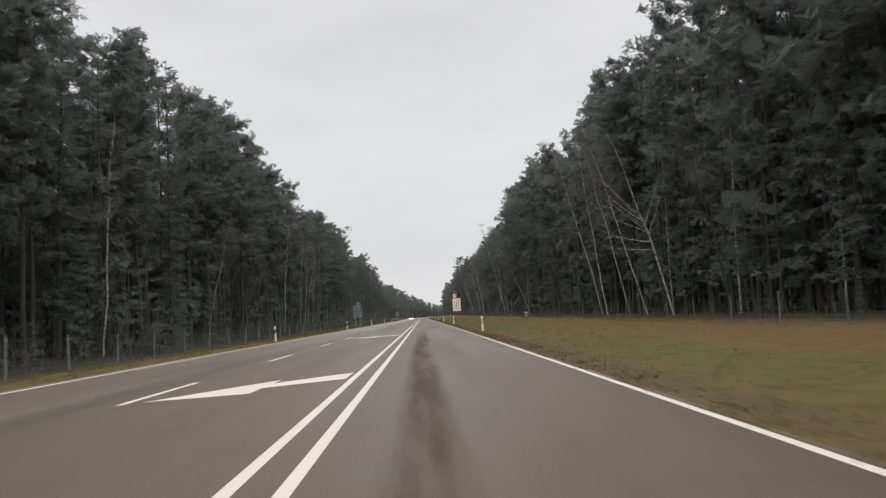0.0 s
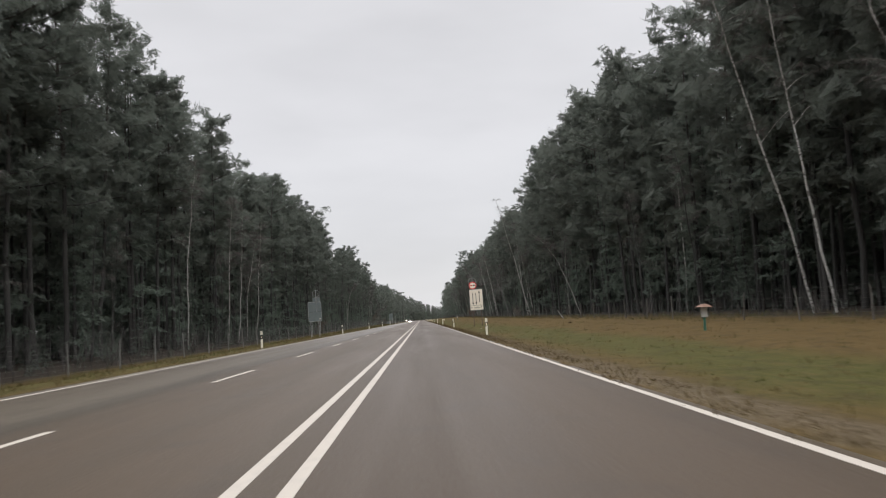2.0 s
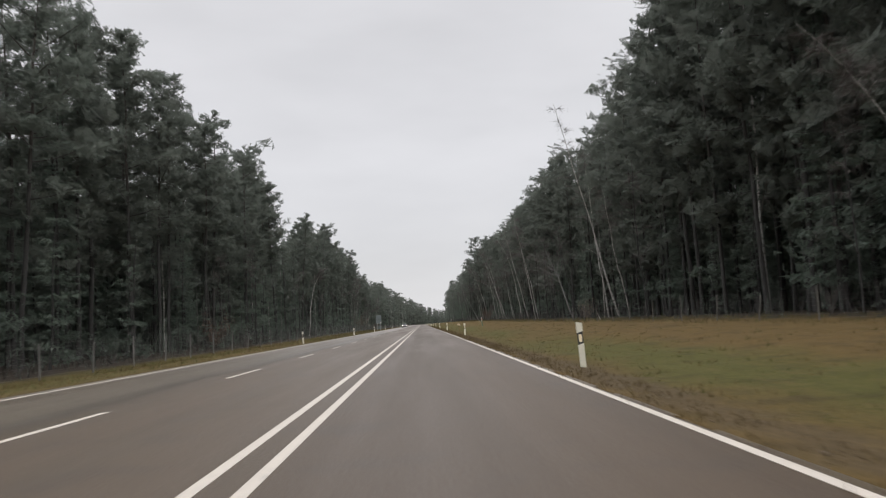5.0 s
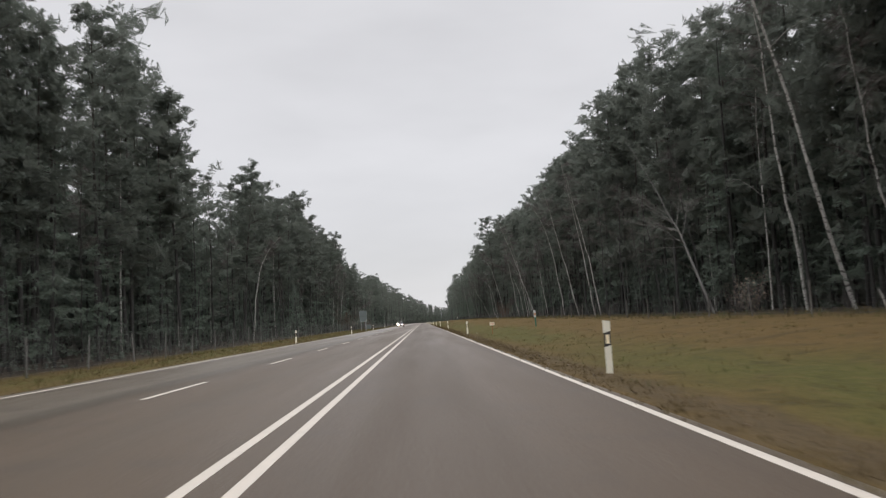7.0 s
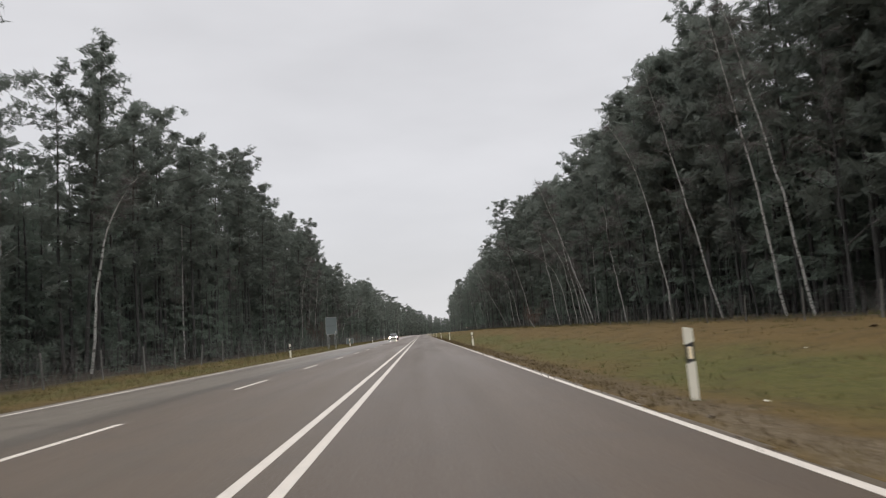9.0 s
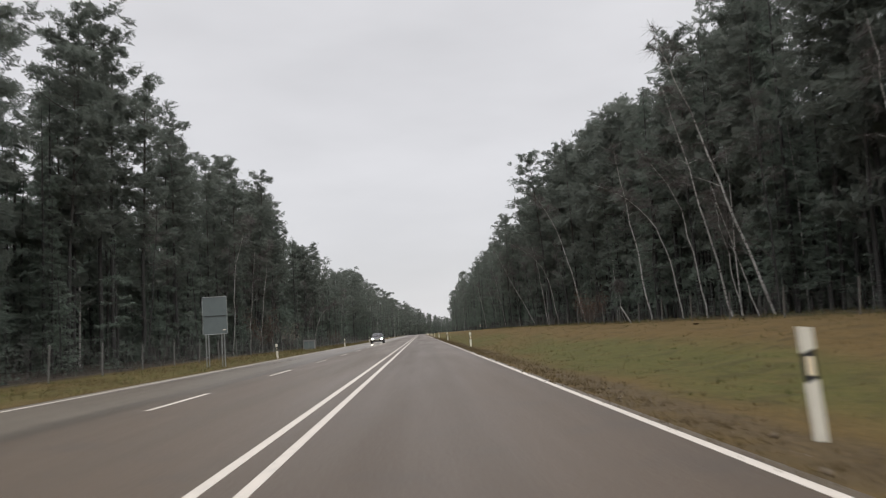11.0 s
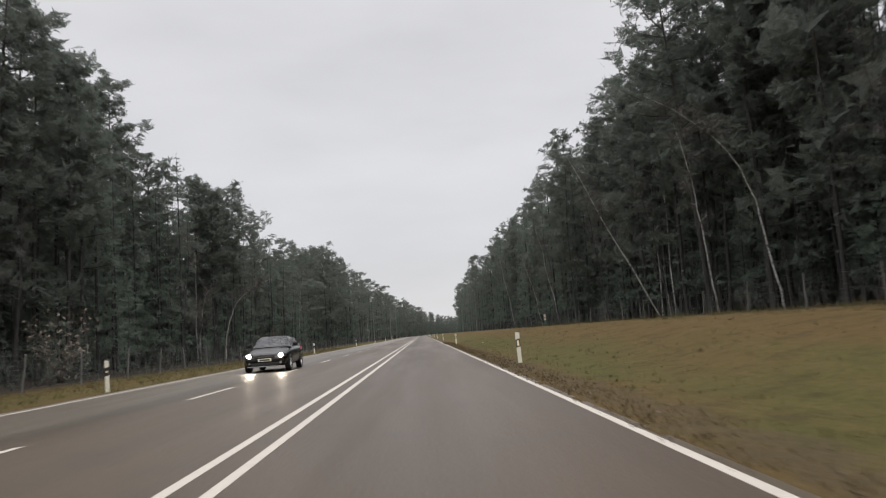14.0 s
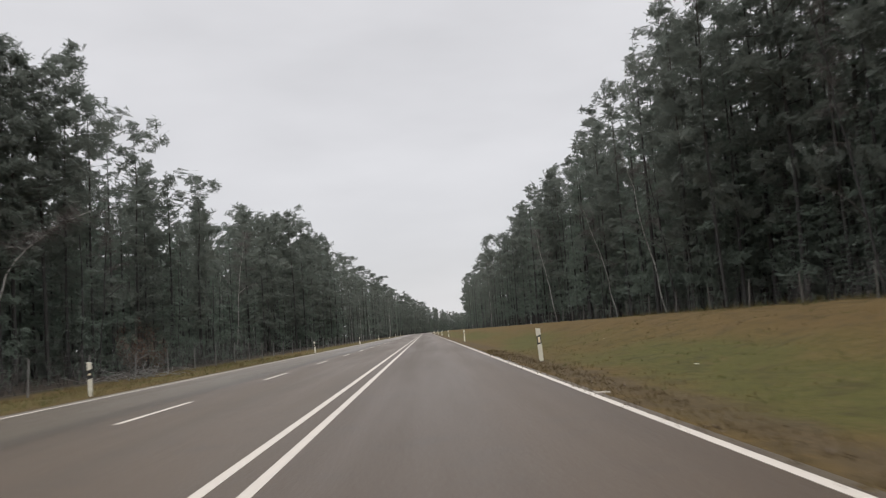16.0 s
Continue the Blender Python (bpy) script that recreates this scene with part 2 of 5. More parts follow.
GREY_WOOD = make_plain("weathered_wood", (0.145, 0.141, 0.134), 0.85, 0, 0.5, 3.0)
# the same wood again, a tone darker, for the posts of fence_1
DARK_WOOD = make_plain("old_dark_wood", (0.115, 0.108, 0.098), 0.85, 0, 0.5, 3.0)
WIRE = make_plain("rusty_wire", (0.12, 0.11, 0.10), 0.7, 0.3)
GRASS_DRY = make_plain("dry_grass", (0.128, 0.099, 0.045), 0.9, 0, 0.6, 0.8, 0.15)
GRASS_GREEN = make_plain("short_grass", (0.080, 0.088, 0.030), 0.9, 0, 0.6, 0.8, 0.15)
POST_WHITE = make_plain("white_plastic", (0.70, 0.67, 0.57), 0.5, 0, 0.35, 3.0)
POST_BLACK = make_plain("black_plastic", (0.02, 0.02, 0.021), 0.5)
REFLECT = make_plain("reflector", (0.90, 0.78, 0.56), 0.25, 0.0, 0.05)
ZINC = make_plain("galvanised_steel", (0.34, 0.355, 0.355), 0.5, 0.6, 0.35)
SIGN_BACK = make_plain("sign_back_grey", (0.13, 0.155, 0.155), 0.65, 0.2, 0.3, 2.0)
SIGN_BACK_PALE = make_plain("pale_grey_paint", (0.5, 0.5, 0.48), 0.6, 0, 0.3, 4.0)
RUSTY_STEEL = make_plain("rusty_steel", (0.13, 0.095, 0.075), 0.75, 0.2, 0.5)
SIGN_WHITE = make_plain("sign_white", (0.76, 0.69, 0.575), 0.4, 0, 0.12, 2.0)
SIGN_RED = make_plain("sign_red", (0.62, 0.03, 0.025), 0.4, 0, 0.1)
SIGN_BLACK = make_plain("sign_black", (0.02, 0.018, 0.018), 0.45)
GREEN_STAKE = make_plain("green_paint", (0.025, 0.115, 0.08), 0.5)
ORANGE = make_plain("faded_orange", (0.50, 0.27, 0.17), 0.5)
BROWN_STAKE = make_plain("rusty_stake", (0.20, 0.10, 0.045), 0.8)
BROWN_GRIT = make_plain("brown_grit", (0.14, 0.11, 0.08), 0.9)
CONCRETE = make_plain("grey_concrete", (0.22, 0.22, 0.215), 0.85, 0, 0.4, 2.0)
CAR_PAINT = make_plain("dark_car_paint", (0.010, 0.009, 0.009), 0.22, 0.0, 0.1, 5.0, 0.32)
CAR_GLASS = make_plain("tinted_glass", (0.012, 0.014, 0.016), 0.05, 0.0, 0.0, 5.0, 0.9)
RUBBER = make_plain("tyre_rubber", (0.018, 0.018, 0.018), 0.85)
CHROME = make_plain("chrome", (0.7, 0.7, 0.7), 0.15, 1.0, 0.05)
TRIM = make_plain("black_trim", (0.012, 0.012, 0.012), 0.5)
PLATE = make_plain("number_plate", (0.75, 0.73, 0.62), 0.4, 0, 0.05)
LAMP = bpy.data.materials.new("lit_headlamp")
LAMP.use_nodes = True
LAMP.node_tree.nodes["Principled BSDF"].inputs["Emission Color"].default_value = (1.0, 0.86, 0.66, 1)
LAMP.node_tree.nodes["Principled BSDF"].inputs["Emission Strength"].default_value = 320.0

# ---- lie of the land ----
BEND_Y, BEND_C = 800.0, 0.0003


def bend(y):
    """How far the road has swung to the right at y."""
    d = np.maximum(np.asarray(y, float) - BEND_Y, 0.0)
    d1 = np.minimum(d, 900.0)
    return BEND_C * d1 * d1 + (d - d1) * 2 * BEND_C * 900.0


def smooth(t):
    t = np.clip(t, 0.0, 1.0)
    return t * t * (3 - 2 * t)


def land(x, y):
    """Height of the ground; x counts from the double line of the road."""
    x, y = np.asarray(x, float), np.asarray(y, float)
    bank = np.interp(y, [-50, 50, 170, 250, 330, 430, 520, 800], [0.0, 0.0, 0.35, 0.5, 0.8, 1.05, 0.95, 0.6])
    right = -0.06 * smooth((x - 4.14) / 1.2) + 0.002 + 0.011 * np.sin(y * 0.83) * np.sin(y * 2.31 + 1.0) + (bank + 0.06) * smooth((x - 5.6) / 7.0) + 0.012 * np.clip(x - 13, 0, 25)
    dip = np.interp(y, [0, 60, 235, 370, 456, 800], [-0.65, -0.65, -0.35, -0.1, -0.35, -0.4])
    left = -0.07 * smooth((-7.2 - x) / 1.0) - 0.012 + (dip + 0.07) * smooth((-8.6 - x) / 5.5)
    lumps = 0.05 * np.sin(x * 1.7 + y * 0.23) * np.sin(y * 0.61 - x * 0.4) + 0.04 * np.sin(y * 1.9 + x)
    away = np.clip(np.maximum(x - 5.6, -8.6 - x) / 2.0, 0, 1)
    h = np.where(x > 0, right, left) + lumps * away
    return np.where((x > -7.19) & (x < 4.065), -0.10, h)


def z_at(x, y):
    return float(land(x, y))


def at(x, y, dz=0.0, turn=0.0, scale=1.0, lean=0.0, lean_y=0.0):
    """A pose on the ground, x metres from the double line, following the bend."""
    m = pose(x + float(bend(y)), y, z_at(x, y) + dz) @ pose(0, 0, 0, lean_y, lean, 0) @ pose(0, 0, 0, 0, 0, turn)
    return m @ Matrix.Diagonal((scale, scale, scale, 1))


def mesh_of(name, verts, faces, mats, index=None):
    me = bpy.data.meshes.new(name)
    me.from_pydata(verts, [], faces)
    for k in mats if isinstance(mats, (list, tuple)) else [mats]:
        me.materials.append(k)
    if index is not None:
        me.polygons.foreach_set("material_index", np.asarray(index, dtype=np.int32))
    me.update()
    return me


def part(name, bm, material, parent=None, label="", kind=""):
    me = bpy.data.meshes.new(name)
    bm.normal_update()
    bm.to_mesh(me)
    bm.free()
    me.materials.append(material)
    ob = new(name, me)
    ob.parent = parent
    return tagged(ob, label=label, kind=kind)


def piece(name, me, parent=None, label=""):
    ob = new(name, me)
    ob.parent = parent
    return tagged(ob, label=label)


def strip(y_list, x0, x1, z0, z1, name, material):
    """A flat band along the road, with its own thickness below."""
    v, f = [], []
    for y in y_list:
        b = float(bend(y))
        v += [(x0 + b, y, z0), (x0 + b, y, z1), (x1 + b, y, z1), (x1 + b, y, z0)]
    for i in range(len(y_list) - 1):
        a, c = 4 * i, 4 * i + 4
        f += [(a + 1, a + 2, c + 2, c + 1), (a, a + 1, c + 1, c), (a + 2, a + 3, c + 3, c + 2)]
    n = len(v)
    f += [(0, 3, 2, 1), (n - 4, n - 3, n - 2, n - 1)]
    return mesh_of(name, v, f, material)


def ground_sheet():
    xs = np.concatenate([[-4000, -1500, -600, -250, -120, -70, -50], np.arange(-40, -14, 2.0), np.arange(-14, -7.3, 0.6), [-7.2, -7.18],
                         [-4, 0, 4.06, 4.07, 4.14, 4.24], np.arange(4.6, 14, 0.6), np.arange(14, 42, 2.0), [50, 70, 120, 250, 600, 1500, 4000]])
    ys = np.concatenate([[-3000, -800, -200, -60], np.arange(-30, 560, 2.0), np.arange(560, 900, 10.0), np.arange(900, 1900, 25.0), [1950, 2200, 3000, 5000]])
    gx, gy = np.meshgrid(xs, ys)
    z = land(gx, gy)
    flat = np.clip((np.abs(gx) - 60) / 200, 0, 1)
    z = z * (1 - flat)
    shift = bend(np.minimum(gy, 1900.0)) * np.clip(1 - (np.abs(gx) - 250) / 1300, 0, 1)
    v = np.stack([gx + shift, gy, z], -1).reshape(-1, 3)
    w = len(xs)
    i = np.arange((len(ys) - 1) * w).reshape(-1, w)[:, :-1].reshape(-1)
    f = np.stack([i, i + 1, i + w + 1, i + w], -1)
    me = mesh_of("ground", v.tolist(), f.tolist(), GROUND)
    me.polygons.foreach_set("use_smooth", np.ones(len(me.polygons), dtype=bool))
    return tagged(new("ground", me), "mown brown and green grass verges with forest floor beyond", "ground", kind="structure")


LONG_Y = [-40.0] + [float(v) for v in range(0, 800, 20)] + [float(v) for v in range(800, 1700, 12)]
ground_sheet()
tagged(new("road", strip(LONG_Y, -7.25, 4.14, -0.25, 0.0, "road", ASPHALT)), "damp grey asphalt three-lane road with worn wheel tracks", "road", kind="structure")
for name, x, w, text in (("edge_line", -6.885, 0.12, "thin white edge line along the far lane"), ("centre_line", -0.199, 0.118, "solid white line of the double centre line"),
                         ("centre_line", 0.199, 0.118, "solid white line of the double centre line"), ("edge_line", 3.97, 0.105, "white edge line beside the grass verge")):
    tagged(new(name, strip(LONG_Y, x - w / 2, x + w / 2, -0.01, 0.004, name, LINE)), text, "road marking", kind="structure")

dash_me = mesh_of("lane_dash", [(sx * 0.06, sy * 2.1, sz) for sz in (-0.01, 0.004) for sx, sy in ((-1, -1), (1, -1), (1, 1), (-1, 1))],
                  [(4, 5, 6, 7), (0, 1, 5, 4), (1, 2, 6, 5), (2, 3, 7, 6), (3, 0, 4, 7)], LINE)
for k in range(-1, 75):
    y = 0.42 + 12 * k + 2.1
    ob = new("lane_dash", dash_me)
    ob.matrix_basis = pose(-3.36 + float(bend(y)), y, 0, 0, 0, -math.degrees(2 * BEND_C * max(0.0, y - BEND_Y)))
    tagged(ob, "short white dash between the two far lanes", "road marking", "dashed lane line", "structure")


def outline_slab(name, pts, material, z0, z1):
    v = [(x, y, z1) for x, y in pts] + [(x, y, z0) for x, y in pts]
    n = len(pts)
    return mesh_of(name, v, [tuple(range(n))] + [(i, i + n, (i + 1) % n + n, (i + 1) % n) for i in range(n)], material)


# lane-closing arrows, painted across the middle lane
ARROW = [(-3.1, -1.55), (-1.66, -0.9), (-1.655, 0.12), (-0.35, 1.42), (-0.33, 3.15), (-1.64, 1.1), (-1.62, 1.95)]
for y in (14.3, 50.3):
    ob = new("merge_arrow", outline_slab("merge_arrow", [(a, b) for a, b in ARROW], LINE, -0.01, 0.0045))
    ob.location = (0, y, 0)
    tagged(ob, "white painted arrow slanting across the middle lane", "road marking", "merge arrows", "structure")
tick = new("edge_tick", outline_slab("edge_tick", [(4.03, -0.06), (4.26, -0.06), (4.26, 0.06), (4.03, 0.06)], LINE, -0.03, 0.015))
tick.location = (0, 443.5, 0)
tagged(tick, "short white tick beside the edge line", "road marking", kind="structure")

# ---- trees ----


class Bits:
    """Gathers tubes and thin blades into one triangle mesh."""

    def __init__(self):
        self.v, self.f, self.m, self.count = [], [], [], 0

    def add(self, v, f, slot):
        self.v.append(np.asarray(v, np.float32))
        self.f.append(np.asarray(f, np.int64) + self.count)
        self.m.append(np.full(len(f), slot, np.int32))
        self.count += len(v)

    def tube(self, pts, radii, sides, slot):
        pts = np.asarray(pts, float)
        n = len(pts)
        d = np.gradient(pts, axis=0)
        d /= np.linalg.norm(d, axis=1)[:, None] + 1e-9
        ref = np.where(np.abs(d[:, 2:3]) > 0.8, [[1.0, 0, 0]], [[0, 0, 1.0]])
        a = np.cross(d, ref)
        a /= np.linalg.norm(a, axis=1)[:, None] + 1e-9
        b = np.cross(d, a)
        ang = np.arange(sides) * 2 * np.pi / sides
        ring = a[:, None] * np.cos(ang)[None, :, None] + b[:, None] * np.sin(ang)[None, :, None]
        v = pts[:, None] + ring * np.asarray(radii, float)[:, None, None]
        i = (np.arange(n - 1)[:, None] * sides + np.arange(sides)[None]).reshape(-1)
        j = (np.arange(n - 1)[:, None] * sides + (np.arange(sides)[None] + 1) % sides).reshape(-1)
        f = np.concatenate([np.stack([i, j, j + sides], -1), np.stack([i, j + sides, i + sides], -1)])
        self.add(v.reshape(-1, 3), f, slot)

    def blades(self, base, tip, width, rng, slot):
        d = tip - base
        side = np.cross(d, rng.normal(size=d.shape))
        side /= np.linalg.norm(side, axis=1)[:, None] + 1e-9
        w = np.asarray(width).reshape(-1, 1) * 0.5
        v = np.stack([base - side * w, base + side * w, tip], 1).reshape(-1, 3)
        self.add(v, np.arange(len(v)).reshape(-1, 3), slot)

    def lumps(self, centre, radius, squash, rng, slot, shape):
        """Small uneven solids, one at each centre, flattened from above. shape: its corners and faces."""
        corner, face = shape
        n, k = len(centre), len(corner)
        turn = np.linalg.qr(rng.normal(size=(n, 3, 3)))[0]
        v = np.einsum("nki,nij->nkj", corner[None] * rng.uniform(0.75, 1.25, (n, k, 1)), turn)
        v = v * np.asarray(radius).reshape(-1, 1, 1) * np.array([1.0, 1.0, squash]) + centre[:, None]
        f = (face[None] + (np.arange(n) * k)[:, None, None]).reshape(-1, 3)
        self.add(v.reshape(-1, 3), f, slot)

    def sprays(self, centre, radius, squash, each, rng):
        """Overlapping small sprays set every way round each centre."""
        n = len(centre)
        r = np.asarray(radius).reshape(-1, 1, 1)
        mid = unit(rng.normal(size=(n, each, 3))) * rng.uniform(0.1, 0.75, (n, each, 1))
        corner = mid[:, :, None] + unit(rng.normal(size=(n, each, 3, 3))) * rng.uniform(0.55, 1.0, (n, each, 3, 1))
        v = (corner.reshape(n, -1, 3) * r * np.array([1, 1, squash]) + centre[:, None]).reshape(-1, 3)
        self.add(v, np.arange(len(v)).reshape(-1, 3), 1)

    def tufts(self, centre, radius, squash, each, ln, width, rng):
        """Sprays of needles: a loose uneven heart in a fringe of upturned shoots."""
        n = len(centre)
        self.sprays(centre, radius, squash, 9, rng)
        d = unit(rng.normal(size=(n, each, 3)) + np.array([0, 0, 0.2]))
        base = centre[:, None] + d * radius[:, None, None] * rng.uniform(0.30, 0.9, (n, each, 1)) * np.array([1, 1, squash])
        way = unit(d * np.array([1, 1, 0.6]) + np.array([0, 0, 0.40]) + rng.normal(0, 0.4, d.shape))
        tip = base + way * ln * rng.uniform(0.6, 1.3, (n, each, 1))
        self.blades(base.reshape(-1, 3), tip.reshape(-1, 3), width * rng.uniform(0.6, 1.4, n * each), rng, 0)

    def arrays(self):
        return np.concatenate(self.v), np.concatenate(self.f), np.concatenate(self.m)


def tri_mesh(name, v, f, m, mats):
    me = bpy.data.meshes.new(name)
    me.vertices.add(len(v))
    me.vertices.foreach_set("co", np.ascontiguousarray(v, np.float32).reshape(-1))
    me.loops.add(len(f) * 3)
    me.loops.foreach_set("vertex_index", np.ascontiguousarray(f, np.int32).reshape(-1))
    me.polygons.add(len(f))
    me.polygons.foreach_set("loop_start", np.arange(len(f), dtype=np.int32) * 3)
    for k in mats:
        me.materials.append(k)
    me.polygons.foreach_set("material_index", np.asarray(m, np.int32))
    me.update(calc_edges=True)
    return me


COARSE = np.array([(1, 0, 0), (-1, 0, 0), (0, 1, 0), (0, -1, 0), (0, 0, 1), (0, 0, -1)], float), np.array([(0, 2, 4), (2, 1, 4), (1, 3, 4), (3, 0, 4), (2, 0, 5), (1, 2, 5), (3, 1, 5), (0, 3, 5)])


def unit(v):
    return v / (np.linalg.norm(v, axis=-1, keepdims=True) + 1e-9)


def pine(rng, h, wood, green, fine=2, low=None):
    """A Scots pine: bare stem, crown of flat cushions on spreading limbs, rounded top. fine: 2 near, 1 behind, 0 far off."""
    n = (3, 5, 9)[fine]
    t = np.linspace(0, 1, n)
    sway = np.cumsum(rng.normal(0, 0.10 if fine == 2 else 0.14, (n, 2)), axis=0)
    stem = np.c_[sway - sway[0], t * h]
    wood.tube(stem, (0.12, 0.13, 0.16)[fine] * (1 - t) ** 0.8 * h / 26 + 0.02, (3, 4, 8)[fine], 0)
    low = (low or rng.uniform(0.20, 0.42)) * h
    count = (15, 21, 29)[fine]
    reach = rng.uniform(2.6, 3.9)
    some = (1, 3, 7)[fine]
    centre, radius = [], []
    s = np.array([0, 0.5, 1.0])[:, None]
    for k in range(count):
        u = (k + rng.uniform(0, 1)) / count
        z = low + (h - low) * u ** 0.78
        root = np.array([np.interp(z, stem[:, 2], stem[:, i]) for i in range(3)])
        length = reach * rng.uniform(0.40, 1.2) * np.sin(np.pi * (0.20 + 0.70 * u)) ** 0.8
        az, rise = k * 2.4 + rng.uniform(-0.6, 0.6), rng.uniform(-0.22, 0.15) + 0.55 * u
        out, side = np.array([np.cos(az), np.sin(az), rise]), np.array([-np.sin(az), np.cos(az), 0])
        limb = root + out * length * s + np.array([0, 0, 0.16]) * length * s ** 2 + rng.normal(0, 0.08, (3, 3)) * s
        if fine == 2:
            wood.tube(limb, np.array([0.045, 0.03, 0.012]) * (0.6 + 0.2 * length), 3, 0)
        w = (np.linspace(0.36, 1.04, some) if some > 1 else np.array([0.65])) + rng.uniform(-0.08, 0.08, some)
        p = root + (limb[2] - root) * w[:, None] + side * (rng.normal(0, 0.24, (some, 1)) * length * np.sqrt(w)[:, None])
        p[:, 2] += rng.normal(0, 0.10 + 0.05 * length, some)
        centre.append(p)
        radius.append((0.29 + 0.08 * length) * rng.uniform(0.7, 1.4, some) * (3.4, 2.15, 1.26)[fine])
    top = (2, 4, 8)[fine]
    centre.append(stem[-1] + rng.normal(0, 0.42, (top, 3)) * (1, 1, 0.7) - (0, 0, 0.45))
    radius.append(rng.uniform(0.32, 0.52, top) * (2.2, 1.6, 1.1)[fine])
    green.tufts(np.concatenate(centre), np.concatenate(radius), 0.72, (1, 2, 5)[fine], (0.9, 0.45, 0.28)[fine], (0.34, 0.17, 0.075)[fine], rng)
    core = (4, 13, 28)[fine]
    u = (np.arange(core) + 0.4) / core
    z = low + (h - low) * u * 0.86
    wide = reach * np.sin(np.pi * (0.22 + 0.62 * u))
    heart = np.stack([np.interp(z, stem[:, 2], stem[:, i]) for i in range(3)], -1) + rng.normal(0, 0.22, (core, 3)) * wide[:, None]
    green.tufts(heart, (0.40, 0.33, 0.26)[fine] * wide * rng.uniform(0.6, 1.2, core), 0.9, (1, 3, 8)[fine], (0.8, 0.5, 0.34)[fine], (0.34, 0.18, 0.10)[fine], rng)
    for k in range(12 if fine == 2 else 0):
        z = rng.uniform(0.15, 0.98) * low
        az, length = rng.uniform(0, 6.28), rng.uniform(0.5, 2.2)
        root = np.array([0, 0, z]) + np.array([np.interp(z, stem[:, 2], stem[:, 0]), np.interp(z, stem[:, 2], stem[:, 1]), 0])
        wood.tube(root + np.array([np.cos(az), np.sin(az), -0.05]) * length * s - np.array([0, 0, 0.15]) * s ** 2, [0.022, 0.015, 0.005], 3, 0)


def spruce(rng, h, wood, green, fine=2, skirt=0.12, young=False):
    """A spruce: close-set drooping boughs hung with twigs, narrow pointed top."""
    t = np.linspace(0, 1, (3, 3, 6)[fine])
    stem = np.c_[np.cumsum(rng.normal(0, 0.05, (len(t), 2)), axis=0), t * h]
    wood.tube(stem, 0.19 * (1 - t) * h / 25 + 0.015, (3, 4, 7)[fine], 0)
    levels, ring, each = ((8, 5, 1), (13, 5, 3), (27, 6, 12))[fine]
    if young:
        levels, each = 6, 6
    reach = rng.uniform(0.105, 0.135) * h * (1.9 if young else 1.0)
    k, j = (a.reshape(-1) for a in np.meshgrid(np.arange(levels), np.arange(ring), indexing="ij"))
    n = len(k)
    u = np.clip((k + rng.uniform(-0.2, 1.2, n)) / levels, 0, 0.995)
    z = h * (skirt + (1 - skirt) * u)
    az = j * 6.283 / ring + k * 1.3 + rng.uniform(-0.45, 0.45, n)
    length = reach * (1 - u) ** 0.75 * rng.uniform(0.65, 1.15, n) + 0.15
    out = np.stack([np.cos(az), np.sin(az), 0 * az], -1)
    side = np.stack([-np.sin(az), np.cos(az), 0 * az], -1)

    def along(s):
        drop = -0.55 * length * s * (1 - 0.55 * s) * (1.15 - u) + 0.35 * u * length * s
        p = out * (length * s)[:, None]
        p[:, 2] += z + drop
        return p

    mid = along(np.full(n, 0.55))
    w = (side * length[:, None]) * rng.uniform(0.22, 0.36, (n, 1))
    for _ in range(9 if young else (7, 8, 17)[fine]):
        s, off = rng.uniform(0.08, 0.95, n), rng.uniform(-0.8, 0.8, (n, 1))
        spot = along(s) + w * off * (1.15 - np.abs(2 * s - 1.1))[:, None]
        size = ((0.10, 0.08, 0.06)[fine] + (0.30, 0.25, 0.20 if young else 0.145)[fine] * length)[:, None, None]
        v = spot[:, None] + (unit(rng.normal(size=(n, 3, 3))) * (1, 1, 0.75) + np.array([0, 0, -0.25])) * size * rng.uniform(0.6, 1.1, (n, 3, 1))
        green.add(v.reshape(-1, 3), np.arange(3 * n).reshape(-1, 3), 1)
    if fine == 2 and not young:
        a, b, c = along(np.full(n, 0.0)), mid, along(np.full(n, 1.0))
        for i in range(0, n, 3):
            wood.tube(np.stack([a[i], b[i], c[i]]), [0.03, 0.02, 0.006], 3, 0)
    for _ in range(each):
        s = rng.uniform(0.15, 1.05, n)
        off = rng.uniform(-1, 1, (n, 1))
        line = along(s) + w * off * (1.15 - np.abs(2 * s - 1.1))[:, None]
        d = unit(out * 0.7 + side * off * 0.8 + rng.normal(0, 0.25, (n, 3)) + np.array([0, 0, -0.75]) * rng.uniform(0.0, 1.3, (n, 1)))
        ln = (0.16 + 0.13 * length)[:, None] * rng.uniform(0.7, 1.4, (n, 1)) * (2.0, 1.4, 1.15)[fine]
        green.blades(line - d * 0.08, line + d * ln, (0.30, 0.14, 0.055)[fine] * rng.uniform(0.7, 1.3, n), rng, 0)


